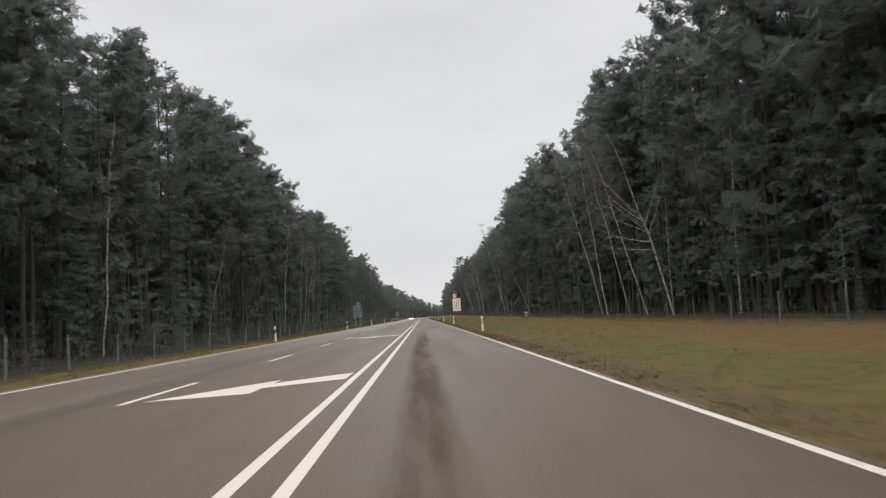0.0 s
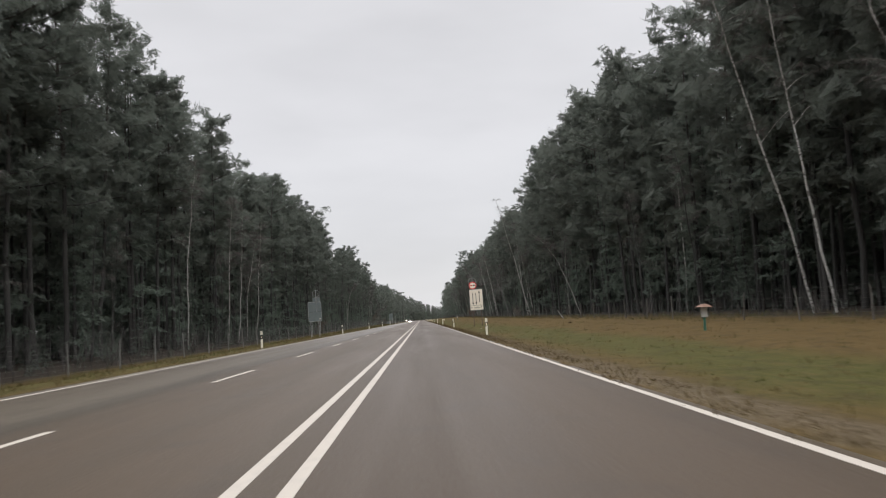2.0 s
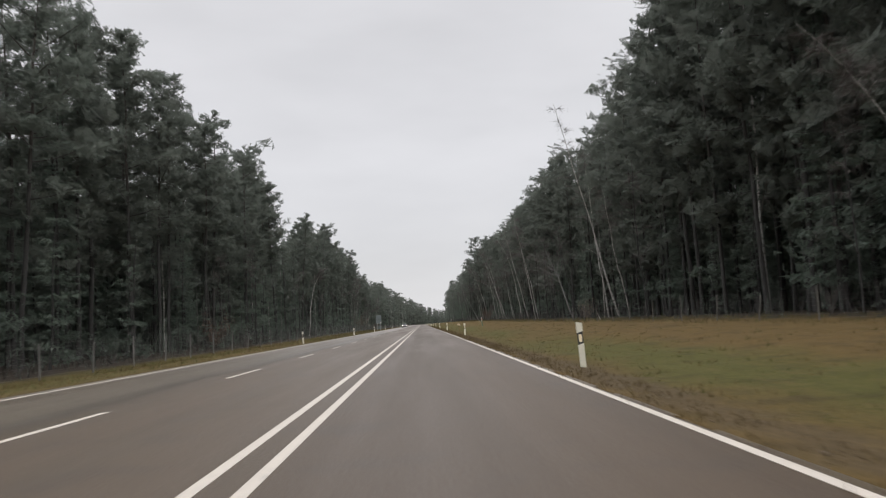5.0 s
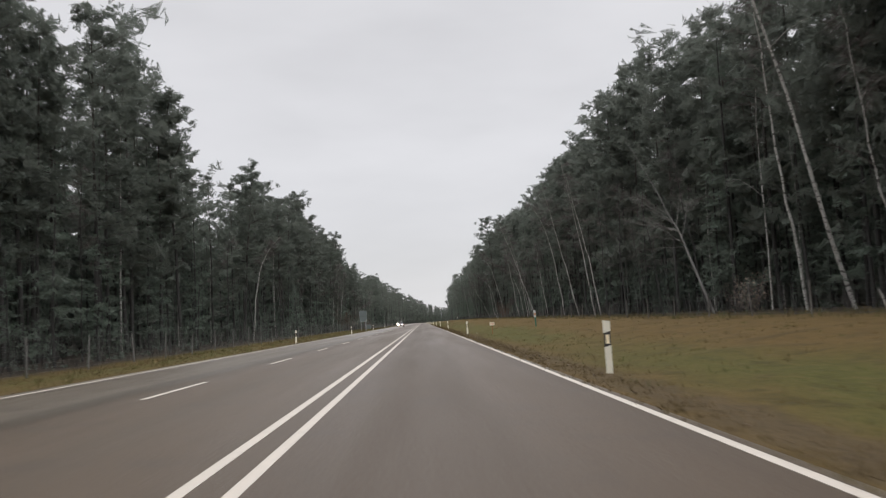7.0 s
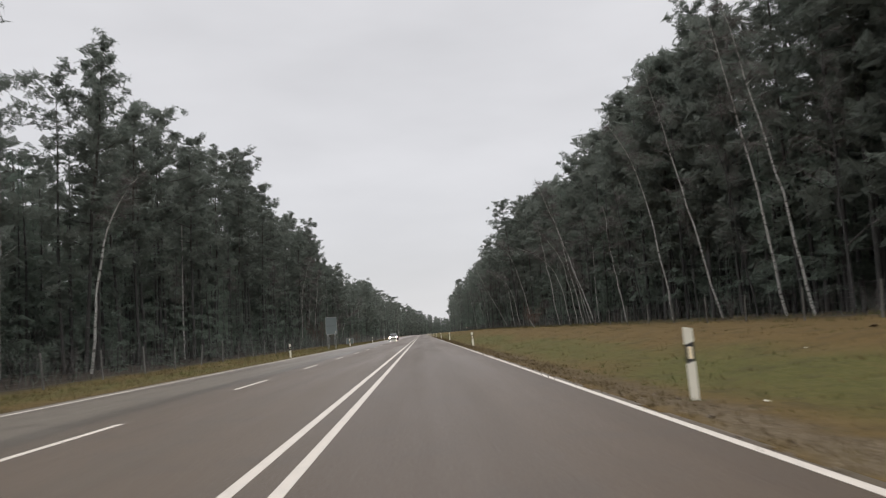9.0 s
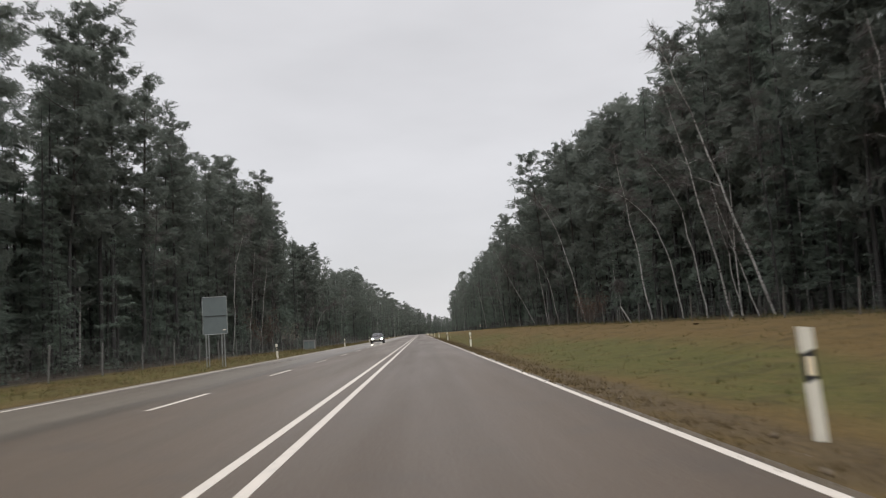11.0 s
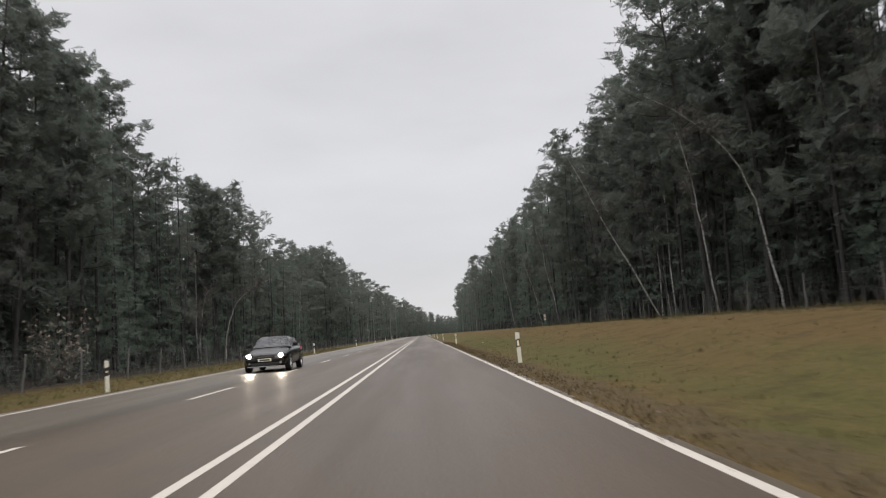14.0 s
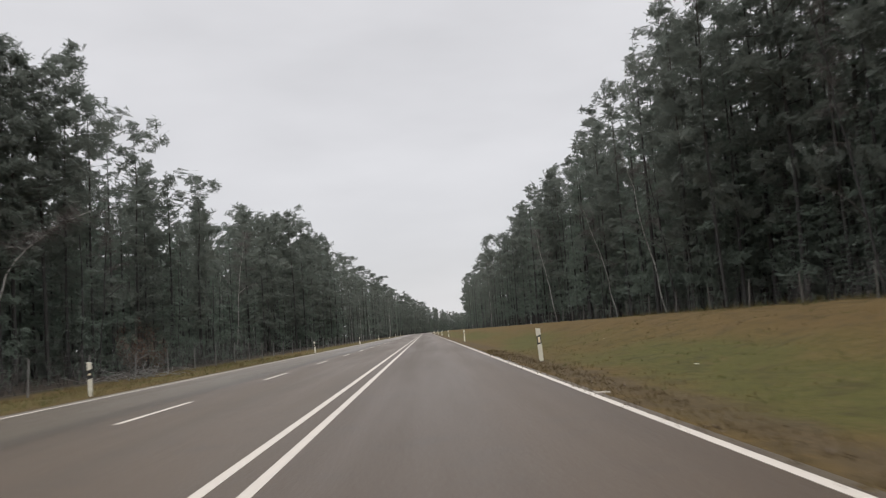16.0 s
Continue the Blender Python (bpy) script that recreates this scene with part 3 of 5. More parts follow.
def birch(rng, h, wood, twigs, curve=0.0, fine=True, first=0.35, lean=0.0, power=2.4, thick=1.0):
    """A leafless birch with a pale stem and hanging twigs. lean and curve carry its top towards +x."""
    n = 14 if fine else 5
    t = np.linspace(0, 1, n)
    sway = np.cumsum(rng.normal(0, 0.07 if fine else 0.1, (n, 2)), axis=0)
    stem = np.c_[sway[:, 0] - sway[0, 0] + lean * t + curve * t ** power, sway[:, 1] - sway[0, 1], h * t - 0.5 * abs(curve) / h * abs(curve) * t ** 4]
    wood.tube(stem, thick * (0.072 * (1 - t) ** 0.9 * h / 18 + 0.012), 8 if fine else 4, 0)
    for k in range(22 if fine else 7):
        u = first + (0.97 - first) * rng.uniform() ** 0.8
        root = np.array([np.interp(u, t, stem[:, i]) for i in range(3)])
        az, length = k * 2.4 + rng.uniform(-0.5, 0.5), (1.15 - u) * rng.uniform(1.4, 4.2) * min(h / 15, 1.2)
        out = np.array([np.cos(az), np.sin(az), rng.uniform(0.35, 1.2)])
        s = np.linspace(0, 1, 4)[:, None]
        limb = root + out * length * s + np.array([0, 0, -0.35]) * length * s ** 2.5 + rng.normal(0, 0.10, (4, 3)) * s
        wood.tube(limb, np.array([0.030, 0.020, 0.012, 0.005]) * (0.5 + 0.2 * length), 3, 0 if rng.uniform() < 0.25 else 1)
        m = 40 if fine else 8
        where = rng.uniform(0.25, 1.0, m)
        base = np.stack([np.interp(where, s[:, 0], limb[:, i]) for i in range(3)], -1)
        d = unit(out * 0.6 + rng.normal(0, 0.7, (m, 3)) + np.array([0, 0, -0.15]))
        tip = base + d * rng.uniform(0.4, 1.3, (m, 1)) + np.array([0, 0, -0.25])
        twigs.blades(base, tip, (0.020 if fine else 0.05) * rng.uniform(0.6, 1.4, m), rng, 1)


def forked_birch(rng, h, wood, twigs):
    """A leaning birch that forks halfway: a thin leader, long pale limbs reaching towards the road (-x), short ones behind."""
    t = np.linspace(0, 1, 12)
    sway = np.cumsum(rng.normal(0, 0.06, (12, 2)), axis=0)
    stem = np.c_[-0.23 * h * t - 0.06 * h * t ** 2 + sway[:, 0] - sway[0, 0], 0.10 * h * t ** 2 + sway[:, 1] - sway[0, 1], h * t]
    wood.tube(stem, np.interp(t, [0, 0.42, 0.5, 1], [0.115, 0.078, 0.045, 0.011]), 8, 0)
    s = np.linspace(0, 1, 6)[:, None]
    for k in range(11):
        road = k % 4 != 3
        u = 0.36 + 0.16 * k / 10 + rng.uniform(-0.02, 0.02)
        root = np.array([np.interp(u, t, stem[:, i]) for i in range(3)])
        length = h * (rng.uniform(0.17, 0.30) if road else rng.uniform(0.14, 0.24))
        way = np.array([-1.0 if road else 0.45, rng.uniform(-0.6, 0.6), 0.05 + 0.09 * k if road else 1.3])
        limb = root + unit(way) * length * s + np.array([0, 0, 0.10]) * length * s ** 2 + np.cumsum(rng.normal(0, 0.07, (6, 3)), axis=0) * s
        wood.tube(limb, np.linspace(0.042, 0.008, 6), 5, 0)
        for q in range(7):
            w = rng.uniform(0.3, 1.0)
            at_limb = np.array([np.interp(w, s[:, 0], limb[:, i]) for i in range(3)])
            d = unit(way + rng.normal(0, 0.8, 3)) * rng.uniform(0.5, 1.6)
            wood.tube(np.stack([at_limb, at_limb + 0.5 * d + rng.normal(0, 0.06, 3), at_limb + d]), [0.014, 0.009, 0.004], 3, 0 if q < 3 else 1)
        m = 26
        w = rng.uniform(0.35, 1.0, m)
        base = np.stack([np.interp(w, s[:, 0], limb[:, i]) for i in range(3)], -1)
        twigs.blades(base, base + unit(unit(way) * 0.7 + rng.normal(0, 0.7, (m, 3))) * rng.uniform(0.3, 1.2, (m, 1)), np.full(m, 0.018), rng, 1)


def shrub(rng, h, wood, leaves, n_stem=14, leafy=0):
    for k in range(n_stem):
        az = rng.uniform(0, 6.28)
        d = unit(np.array([np.cos(az) * rng.uniform(0.1, 0.8), np.sin(az) * rng.uniform(0.1, 0.8), 1.0]))
        s = np.linspace(0, 1, 4)[:, None]
        length = h * rng.uniform(0.5, 1.05)
        line = d * length * s + rng.normal(0, 0.08, (4, 3)) * s
        wood.tube(line, [0.022, 0.016, 0.010, 0.004], 3, 0)
        m = 16
        base = line[0] + (line[3] - line[0]) * rng.uniform(0.25, 1.0, (m, 1))
        wood.blades(base, base + unit(rng.normal(0, 1, (m, 3)) + d) * rng.uniform(0.2, 0.7, (m, 1)), np.full(m, 0.014), rng, 0)
        if leafy:
            base = line[0] + (line[3] - line[0]) * rng.uniform(0.25, 1.05, (leafy, 1)) + rng.normal(0, 0.22, (leafy, 3))
            leaves.blades(base, base + rng.normal(0, 0.09, (leafy, 3)), np.full(leafy, 0.09), rng, 1)


def tree_thing(kind, grow, parts, label, category):
    """A tree as an Empty with its stem and its crown under it."""
    a, b = Bits(), Bits()
    grow(a, b)
    root = tagged(new(kind), label, category)
    for (name, mats, text), bits in zip(parts, (a, b)):
        v, f, m = bits.arrays()
        piece(name, tri_mesh(name, v, f, m, mats), root, text)
    return root


rng = np.random.default_rng(11)
PINE_PARTS = (("trunk", [PINE_BARK], ""), ("crown", [PINE_SHOOTS, PINE], ""))
SPRUCE_PARTS = (("trunk", [SPRUCE_BARK], ""), ("crown", [SPRUCE_SHOOTS, SPRUCE], ""))
BIRCH_PARTS = (("trunk", [BIRCH_BARK, TWIG], ""), ("crown", [TWIG, TWIG], "bare brown twigs"))
BARE_PARTS = (("trunk", [SPRUCE_BARK, TWIG], ""), ("crown", [TWIG, TWIG], "bare brown twigs"))
GREY_PARTS = (("trunk", [GREY_WOOD, TWIG], "weathered grey stem and limbs"), ("crown", [TWIG, TWIG], "bare brown twigs"))
pines = [tree_thing("pine_tree", lambda a, b: pine(rng, 26.0, a, b), PINE_PARTS, "tall Scots pine, bare lower trunk and ragged dark crown", "pine") for k in range(6)]
spruces = [tree_thing("spruce_tree", lambda a, b: spruce(rng, 24.0, a, b), SPRUCE_PARTS, "dark green pointed spruce with drooping boughs", "spruce") for k in range(4)]

LEFT_H = ([0, 72, 80, 115, 149, 160, 168, 180, 190, 206, 224, 240, 252, 258, 266, 274, 283, 292, 313, 320, 328, 343, 356, 368, 378, 389, 400, 410, 433, 438, 451, 468, 482, 499, 511, 540, 585, 800, 950, 1080, 1200, 1800],
          [26.4, 26.9, 28.4, 28.9, 27.7, 27.4, 22.7, 22.7, 26.4, 27.4, 26.9, 25.2, 23.5, 27.3, 28.7, 26.5, 23.7, 21.4, 21.4, 24.3, 24.8, 23.2, 25.2, 26.4, 24.6, 21.5, 22.3, 24.1, 25.4, 23.6, 23.5, 23.2, 21.7, 21.9, 17.3, 17.9, 23.3, 24.0, 24.0, 19.5, 16.0, 14.9])
RIGHT_H = ([0, 60, 114, 132, 145, 168, 183, 216, 232, 250, 269, 294, 308, 334, 364, 377, 409, 433, 480, 521, 566, 640, 800, 1700],
           [28.6, 29.1, 28.2, 26.6, 27.1, 29.6, 30.4, 30.1, 27.6, 23.6, 25.0, 28.6, 23.9, 25.9, 25.3, 23.9, 25.7, 27.1, 26.1, 24.9, 25.6, 25.0, 25.0, 25.0])
used = set()


def stand(tree, m, group):
    """Puts the pattern tree itself in the first place asked for, copies in the others."""
    if tree.name in used:
        ob = copy_thing(tree, m)
    else:
        used.add(tree.name)
        tree.matrix_basis = m
        ob = tree
    ob["group"] = group
    return ob


def edge_row(side, heights, x0, y0, y1, step, share):
    y = y0
    while y < y1:
        x = x0 + side * rng.uniform(0.0, 2.6)
        h = float(np.interp(y, *heights)) * rng.uniform(0.94, 1.03)
        if side < 0 and any(a - 26 < y < a + 4 for a in (300.0, 474.0)):
            x, h = x - 4.5, h * 1.15  # the edge steps back behind the bent birches
        elif side < 0 and any(a - 12 < y < a + 2 for a in (159.4, 165.7, 397.0)):
            x -= 2.0
        if side > 0 and 220 < y < 246:
            x += 1.6
        if rng.uniform() < share:
            stand(pines[rng.integers(len(pines))], at(x, y, -0.1, rng.uniform(0, 360), h / 26.0, rng.normal(0, 1.6), rng.normal(0, 1.6)), "pines along the forest edge")
        else:
            h *= rng.uniform(0.45, 1.0)
            stand(spruces[rng.integers(len(spruces))], at(x, y, -0.1, rng.uniform(0, 360), h / 24.0, rng.normal(0, 0.8)), "spruces along the forest edge")
        y += step * rng.uniform(0.6, 1.4)


edge_row(-1, LEFT_H, -22.2, 34, 488, 3.9, 0.78)
edge_row(1, RIGHT_H, 25.7, 34, 488, 3.6, 0.52)
# one old pine stands out over the others
stand(pines[1], at(24.9, 443.0, -0.1, 75, 29.3 / 26.0, -4.5), "pines along the forest edge")
# two close the edge behind the bent birch
stand(pines[0], at(-25.4, 479.5, -0.1, 140, 22.8 / 26.0, 1.0), "pines along the forest edge")
stand(pines[2], at(-26.0, 484.0, -0.1, 20, 23.2 / 26.0), "pines along the forest edge")
# leaning birches in front of the dark edge: place along the road, height, lean and curve of the top towards the road
BIRCHES = ((79.9, 19, 5.8, 0.0), (86.8, 18, 4.2, 0.0), (97.6, 22, 2.2, 0.3), (100.0, 22, 5.0, 0.8), (167.3, 12, 4.0, 2.2), (229.0, 15, 2.3, 0.0), (234.2, 26.5, 6.2, 0.3),
           (239.8, 22, 1.6, 0.3), (288.9, 18, 2.6, 0.6), (292.4, 20, 2.9, 0.3), (302.8, 18, 3.6, 0.4), (314.7, 18, 2.6, 2.0), (331.0, 13, 1.5, 0.3), (346.9, 19, 6.0, 0.5), (349.3, 9, 2.0, 0.0),
           (351.9, 9, 1.4, 0.0), (353.7, 17, 3.3, 0.4), (358.9, 13.5, 2.0, 2.6), (364.5, 12.8, 1.9, 5.0), (373.5, 17, 2.2, 0.2), (383.9, 4.5, 0.3, 0.0), (404.5, 18, 3.6, 2.2),
           (425.5, 14, 2.2, 4.8), (436.2, 14, 1.8, 0.6), (450.3, 15, 7.5, 0.2), (504, 15, 2.0, 0.5), (523, 13, 1.5, 1.5), (565, 16, 2.0, 0.4))
LEFT_BIRCHES = ((57.7, 17, 1.0, 0.0), (85.4, 13, 1.6, 0.8), (132.9, 18, 1.2, 0.0), (149.3, 17, 0.8, 0.3), (154.6, 17, 0.8, 0.0), (159.4, 14, 0.5, 1.3), (165.7, 16, 0.5, 0.9), (300.0, 14, 0.8, 3.2),
                (397.0, 17, 0.8, 1.9), (407.4, 14, 1.2, 0.0), (413.0, 16, 1.4, 0.0), (463.4, 8.5, 0.3, 1.3), (474.0, 10, 0.6, 4.2), (530, 15, 1.0, 0.4))


def birch_text(h, curve):
    if h < 6:
        return "short broken birch stem before the dark trees"
    return "thin birch bent over in an arch at the forest edge" if curve > 1.8 else "leafless white-stemmed birch leaning towards the road"


for side, x, table in ((1, 23.0, BIRCHES), (-1, -20.8, LEFT_BIRCHES)):
    for y, h, lean, curve in table:
        tree = tree_thing("birch_tree", lambda a, b: birch(rng, h, a, b, -side * curve, True, 0.72 if curve > 1.8 or h < 6 else 0.42, -side * lean, 4.5 if curve > 1.5 else 2.4, 1.7 if side < 0 and curve > 3.0 else 1.15 if side > 0 and y > 110 else 0.88), BIRCH_PARTS, birch_text(h, curve), "birch")
        stand(tree, at(x + (2.0 if 228 < y < 241 else 0.0), y, -0.1), "leaning birches along the forest edge")
tree = tree_thing("birch_tree", lambda a, b: forked_birch(rng, 17.0, a, b), BIRCH_PARTS, "leaning birch forked into long pale bare limbs", "birch")
stand(tree, at(23.0, 71.6, -0.1), "leaning birches along the forest edge")
# one bare tree hangs out far over the verge
tree = tree_thing("dead_tree", lambda a, b: forked_birch(rng, 14.5, a, b), GREY_PARTS, "forked grey dead tree hanging out over the verge", "tree")
stand(tree, at(21.8, 247.0, -0.1, 0, 1.0, 0, -16), "leafless trees along the forest edge")
bare_trees = [tree_thing("bare_tree", lambda a, b: birch(rng, 17.0, a, b, first=0.22), BARE_PARTS, "leafless grey-brown tree before the dark conifers", "tree") for k in range(2)]
for k, y in enumerate((58, 118, 133, 176, 214, 252, 259, 267, 276, 284, 296, 308, 322, 345, 372, 410, 446, 468, 497)):
    stand(bare_trees[k % 2], at(22.0 + rng.uniform(-0.3, 1.2), y, -0.1, rng.uniform(0, 360), rng.uniform(0.75, 1.2), rng.uniform(-9, 0), rng.normal(0, 2)), "leafless trees along the forest edge")
for k, y in enumerate((96, 112, 148, 166, 226, 244, 283, 318, 338, 366, 391, 426, 456, 490)):
    stand(bare_trees[k % 2], at(-20.0 - rng.uniform(0, 1.5), y, -0.1, rng.uniform(0, 360), rng.uniform(0.7, 1.1), rng.uniform(0, 6), rng.normal(0, 2)), "leafless trees along the forest edge")


def forest(name, label, jobs, patterns, mats):
    """One mesh of many trees that nobody could count. jobs: rows of pattern, x, y, height scale, turn."""
    vs, fs, ms, base = [], [], [], 0
    for p, x, y, s, a in jobs:
        v, f, m = patterns[p]
        c, sn = math.cos(a) * s, math.sin(a) * s
        w = np.empty_like(v)
        w[:, 0] = v[:, 0] * c - v[:, 1] * sn + x + float(bend(y))
        w[:, 1] = v[:, 0] * sn + v[:, 1] * c + y
        w[:, 2] = v[:, 2] * s + z_at(x, y) - 0.1
        vs.append(w)
        fs.append(f + base)
        ms.append(m)
        base += len(v)
    me = tri_mesh(name, np.concatenate(vs), np.concatenate(fs), np.concatenate(ms), mats)
    return tagged(new(name, me), label, "forest", kind="stuff")


def pattern(grow, slots):
    a, b = Bits(), Bits()
    grow(a, b)
    va, fa, ma = a.arrays()
    vb, fb, mb = b.arrays()
    return np.concatenate([va, vb]), np.concatenate([fa, fb + len(va)]), np.concatenate([np.where(ma == 0, slots[0], slots[1]), np.where(mb == 0, slots[2], slots[1])]).astype(np.int32)


# slots: 0 pine bark, 1 pine needles, 2 spruce bark, 3 spruce needles, 4 birch bark, 5 twigs, 6 pine shoots, 7 spruce shoots
FOREST_MATS = [PINE_BARK, PINE, SPRUCE_BARK, SPRUCE, BIRCH_BARK, TWIG, PINE_SHOOTS, SPRUCE_SHOOTS]
patterns = [pattern(lambda a, b: pine(rng, 26.0, a, b, 1, 0.14 + 0.04 * (k % 4)), (0, 1, 6)) for k in range(6)]
patterns += [pattern(lambda a, b: spruce(rng, 24.0, a, b, 1), (2, 3, 7)) for k in range(4)]
patterns += [pattern(lambda a, b: birch(rng, 17.0, a, b, 0.0, False, 0.2), (4, 5, 5)) for k in range(3)]
patterns += [pattern(lambda a, b: spruce(rng, 8.0, a, b, 0, 0.02), (2, 3, 7)) for k in range(3)]
young_patterns = [pattern(lambda a, b: spruce(rng, 6.0, a, b, 2, 0.02, True), (2, 3, 7)) for k in range(4)]
far_patterns = [pattern(lambda a, b: pine(rng, 26.0, a, b, 0, 0.12), (0, 1, 6)) for k in range(6)]
far_patterns += [pattern(lambda a, b: spruce(rng, 24.0, a, b, 0), (2, 3, 7)) for k in range(4)] + patterns[10:]


def rows_of(side, heights, x0, offsets, y0, y1, step, young, share=0.5, coarse_from=99.0):
    jobs = []
    for o in offsets:
        add = 16 if o >= coarse_from else 0
        y = y0 + rng.uniform(0, step)
        while y < y1:
            x = x0 + side * (o + rng.uniform(-1.6, 1.6)) + (6.0 * min(max((y - 650) / 150, 0), 1) if side < 0 else 0.0)
            h = float(np.interp(y, *heights)) * rng.uniform(0.95, 1.08) * ((0.93 if side < 0 else 1.03) if add else 1.0)
            r = rng.uniform()
            if r < share:
                p, s = int(rng.integers(0, 6)), h / 26.0
            elif r < 0.93:
                p, s = int(rng.integers(6, 10)), h * rng.uniform(0.72, 0.98) / 24.0
            else:
                p, s = int(rng.integers(10, 13)), h * rng.uniform(0.6, 0.85) / 17.0
            jobs.append((p + add, x, y, s, rng.uniform(0, 6.28)))
            if rng.uniform() < young:
                jobs.append((int(rng.integers(13, 16)), x + rng.uniform(-2, 2), y + rng.uniform(-2, 2), rng.uniform(0.35, 1.25), rng.uniform(0, 6.28)))
            y += step * rng.uniform(0.6, 1.4)
    return jobs


DEEP = (3.4, 6.8, 11.5)


def thicket(side, x0, offsets=(5.0, 9.0), y=26.0, end=652.0, gap=3.9):
    """Close-set younger spruces deep in the stand."""
    jobs = []
    start = y
    for o in offsets:
        y = start
        while y < end:
            jobs.append((int(rng.integers(13, 16)), x0 + side * (o + rng.uniform(-1.4, 1.4)), y, rng.uniform(1.5, 2.5) * (1.0 if y < 1000 else 0.7), rng.uniform(0, 6.28)))
            y += gap * rng.uniform(0.7, 1.3)
    return jobs


forest("forest_stand", "dense dark pine and spruce forest behind its edge trees", rows_of(-1, LEFT_H, -21.5, DEEP, 28, 650, 4.4, 0.10, 0.5, 6.0) + rows_of(-1, LEFT_H, -21.5, (0.5,), 488, 650, 3.8, 0.5, 0.6) + thicket(-1, -21.5, (8.0, 11.5)), patterns + far_patterns, FOREST_MATS)
forest("forest_stand", "dense dark pine and spruce forest behind its edge trees", rows_of(1, RIGHT_H, 24.0, DEEP, 28, 650, 4.2, 0.10, 0.38, 6.0) + rows_of(1, RIGHT_H, 24.0, (3.4, 5.2), 30, 500, 4.2, 0.0, 0.6) + rows_of(1, RIGHT_H, 24.0, (0.2,), 488, 650, 3.6, 0.5, 0.4) + thicket(1, 24.0, (9.5, 14.0)), patterns + far_patterns, FOREST_MATS)
forest("distant_forest", "far pine forest closing in where the road bends", rows_of(-1, LEFT_H, -21.5, (0, 4.0, 8.5), 645, 1500, 6.0, 0.0) + rows_of(1, RIGHT_H, 23.6, (0, 4.5), 645, 1500, 6.0, 0.0) + thicket(-1, -21.5, (3.0,), 640, 1450, 6.0) + thicket(1, 23.6, (2.0,), 640, 1450, 6.0)
       + rows_of(-1, LEFT_H, -21.5, (12.5, 17.0), 920, 1400, 6.0, 0.0) + thicket(-1, -21.5, (0.5, 7.0, 12.0), 920, 1400, 4.0), far_patterns, FOREST_MATS)



def interior_tree(wood, green):
    """A tree deep in the stand, of which only the crown's mass is ever seen."""
    wood.tube(np.array([(0, 0, 0), (rng.normal(0, 0.3), rng.normal(0, 0.3), 22.0)]), [0.19, 0.05], 4, 0)
    u = np.linspace(0.0, 1.0, 7)
    centre = np.c_[rng.normal(0, 0.55, (7, 2)), 1.4 + 23.6 * u]
    green.lumps(centre, 2.6 * np.sin(np.pi * (0.30 + 0.62 * u)) * rng.uniform(0.7, 1.1, 7), 1.0, rng, 1, COARSE)
    d = unit(rng.normal(size=(9, 3)) * (1, 1, 0.5))
    base = centre[rng.integers(0, 7, 9)] + d * 0.8
    green.blades(base, base + d * rng.uniform(0.8, 1.7, (9, 1)), np.full(9, 0.5), rng, 1)


inner = [pattern(interior_tree, (0, 1, 6)) for k in range(5)] + [pattern(interior_tree, (2, 3, 7)) for k in range(3)]
jobs = []
for side, heights, x0 in ((-1, LEFT_H, -21.5), (1, RIGHT_H, 24.0)):
    # rows from y = -70 to 32 stand out of view, added to shape the light
    for o, y0, y1 in ((0.0, -70, 32), (5.0, -70, 30), (10.0, -70, 30), (9.2, 30, 655), (13.4, 30, 655), (17.0, -70, 660), (21.0, -70, 660), (26.0, -70, 660), (32.0, -70, 700), (39.0, -70, 700), (47.0, -70, 700), (56.0, -70, 700)):
        y = y0 + rng.uniform(0, 4)
        while y < y1:
            jobs.append((int(rng.integers(8)), x0 + side * (o + rng.uniform(-2, 2)), y, float(np.interp(y, *heights)) * rng.uniform(0.86, 1.0) / 26.0, rng.uniform(0, 6.28)))
            y += 5.6 * rng.uniform(0.6, 1.4)
forest("forest_interior", "unbroken pine forest deep behind the edge trees", jobs, inner, FOREST_MATS)

under = []
for side, x0 in ((-1, -17.6), (1, 25.2)):
    y = 34.0
    while y < 525:
        low = 0.35 if side < 0 and (444 < y < 484 or 272 < y < 299) else 1.0
        under.append((int(rng.integers(0, 4)), x0 + side * rng.uniform(0.0, 5.0), y, low * rng.choice([0.25, 0.45, 0.8, 1.3]) * rng.uniform(0.7, 1.3) * (1.0 if side < 0 else 0.55), rng.uniform(0, 6.28)))
        y += rng.uniform(2.2, 5.6) if side < 0 else rng.uniform(4.0, 9.0)
forest("undergrowth", "young spruces and saplings along the forest edge", under, young_patterns, FOREST_MATS)


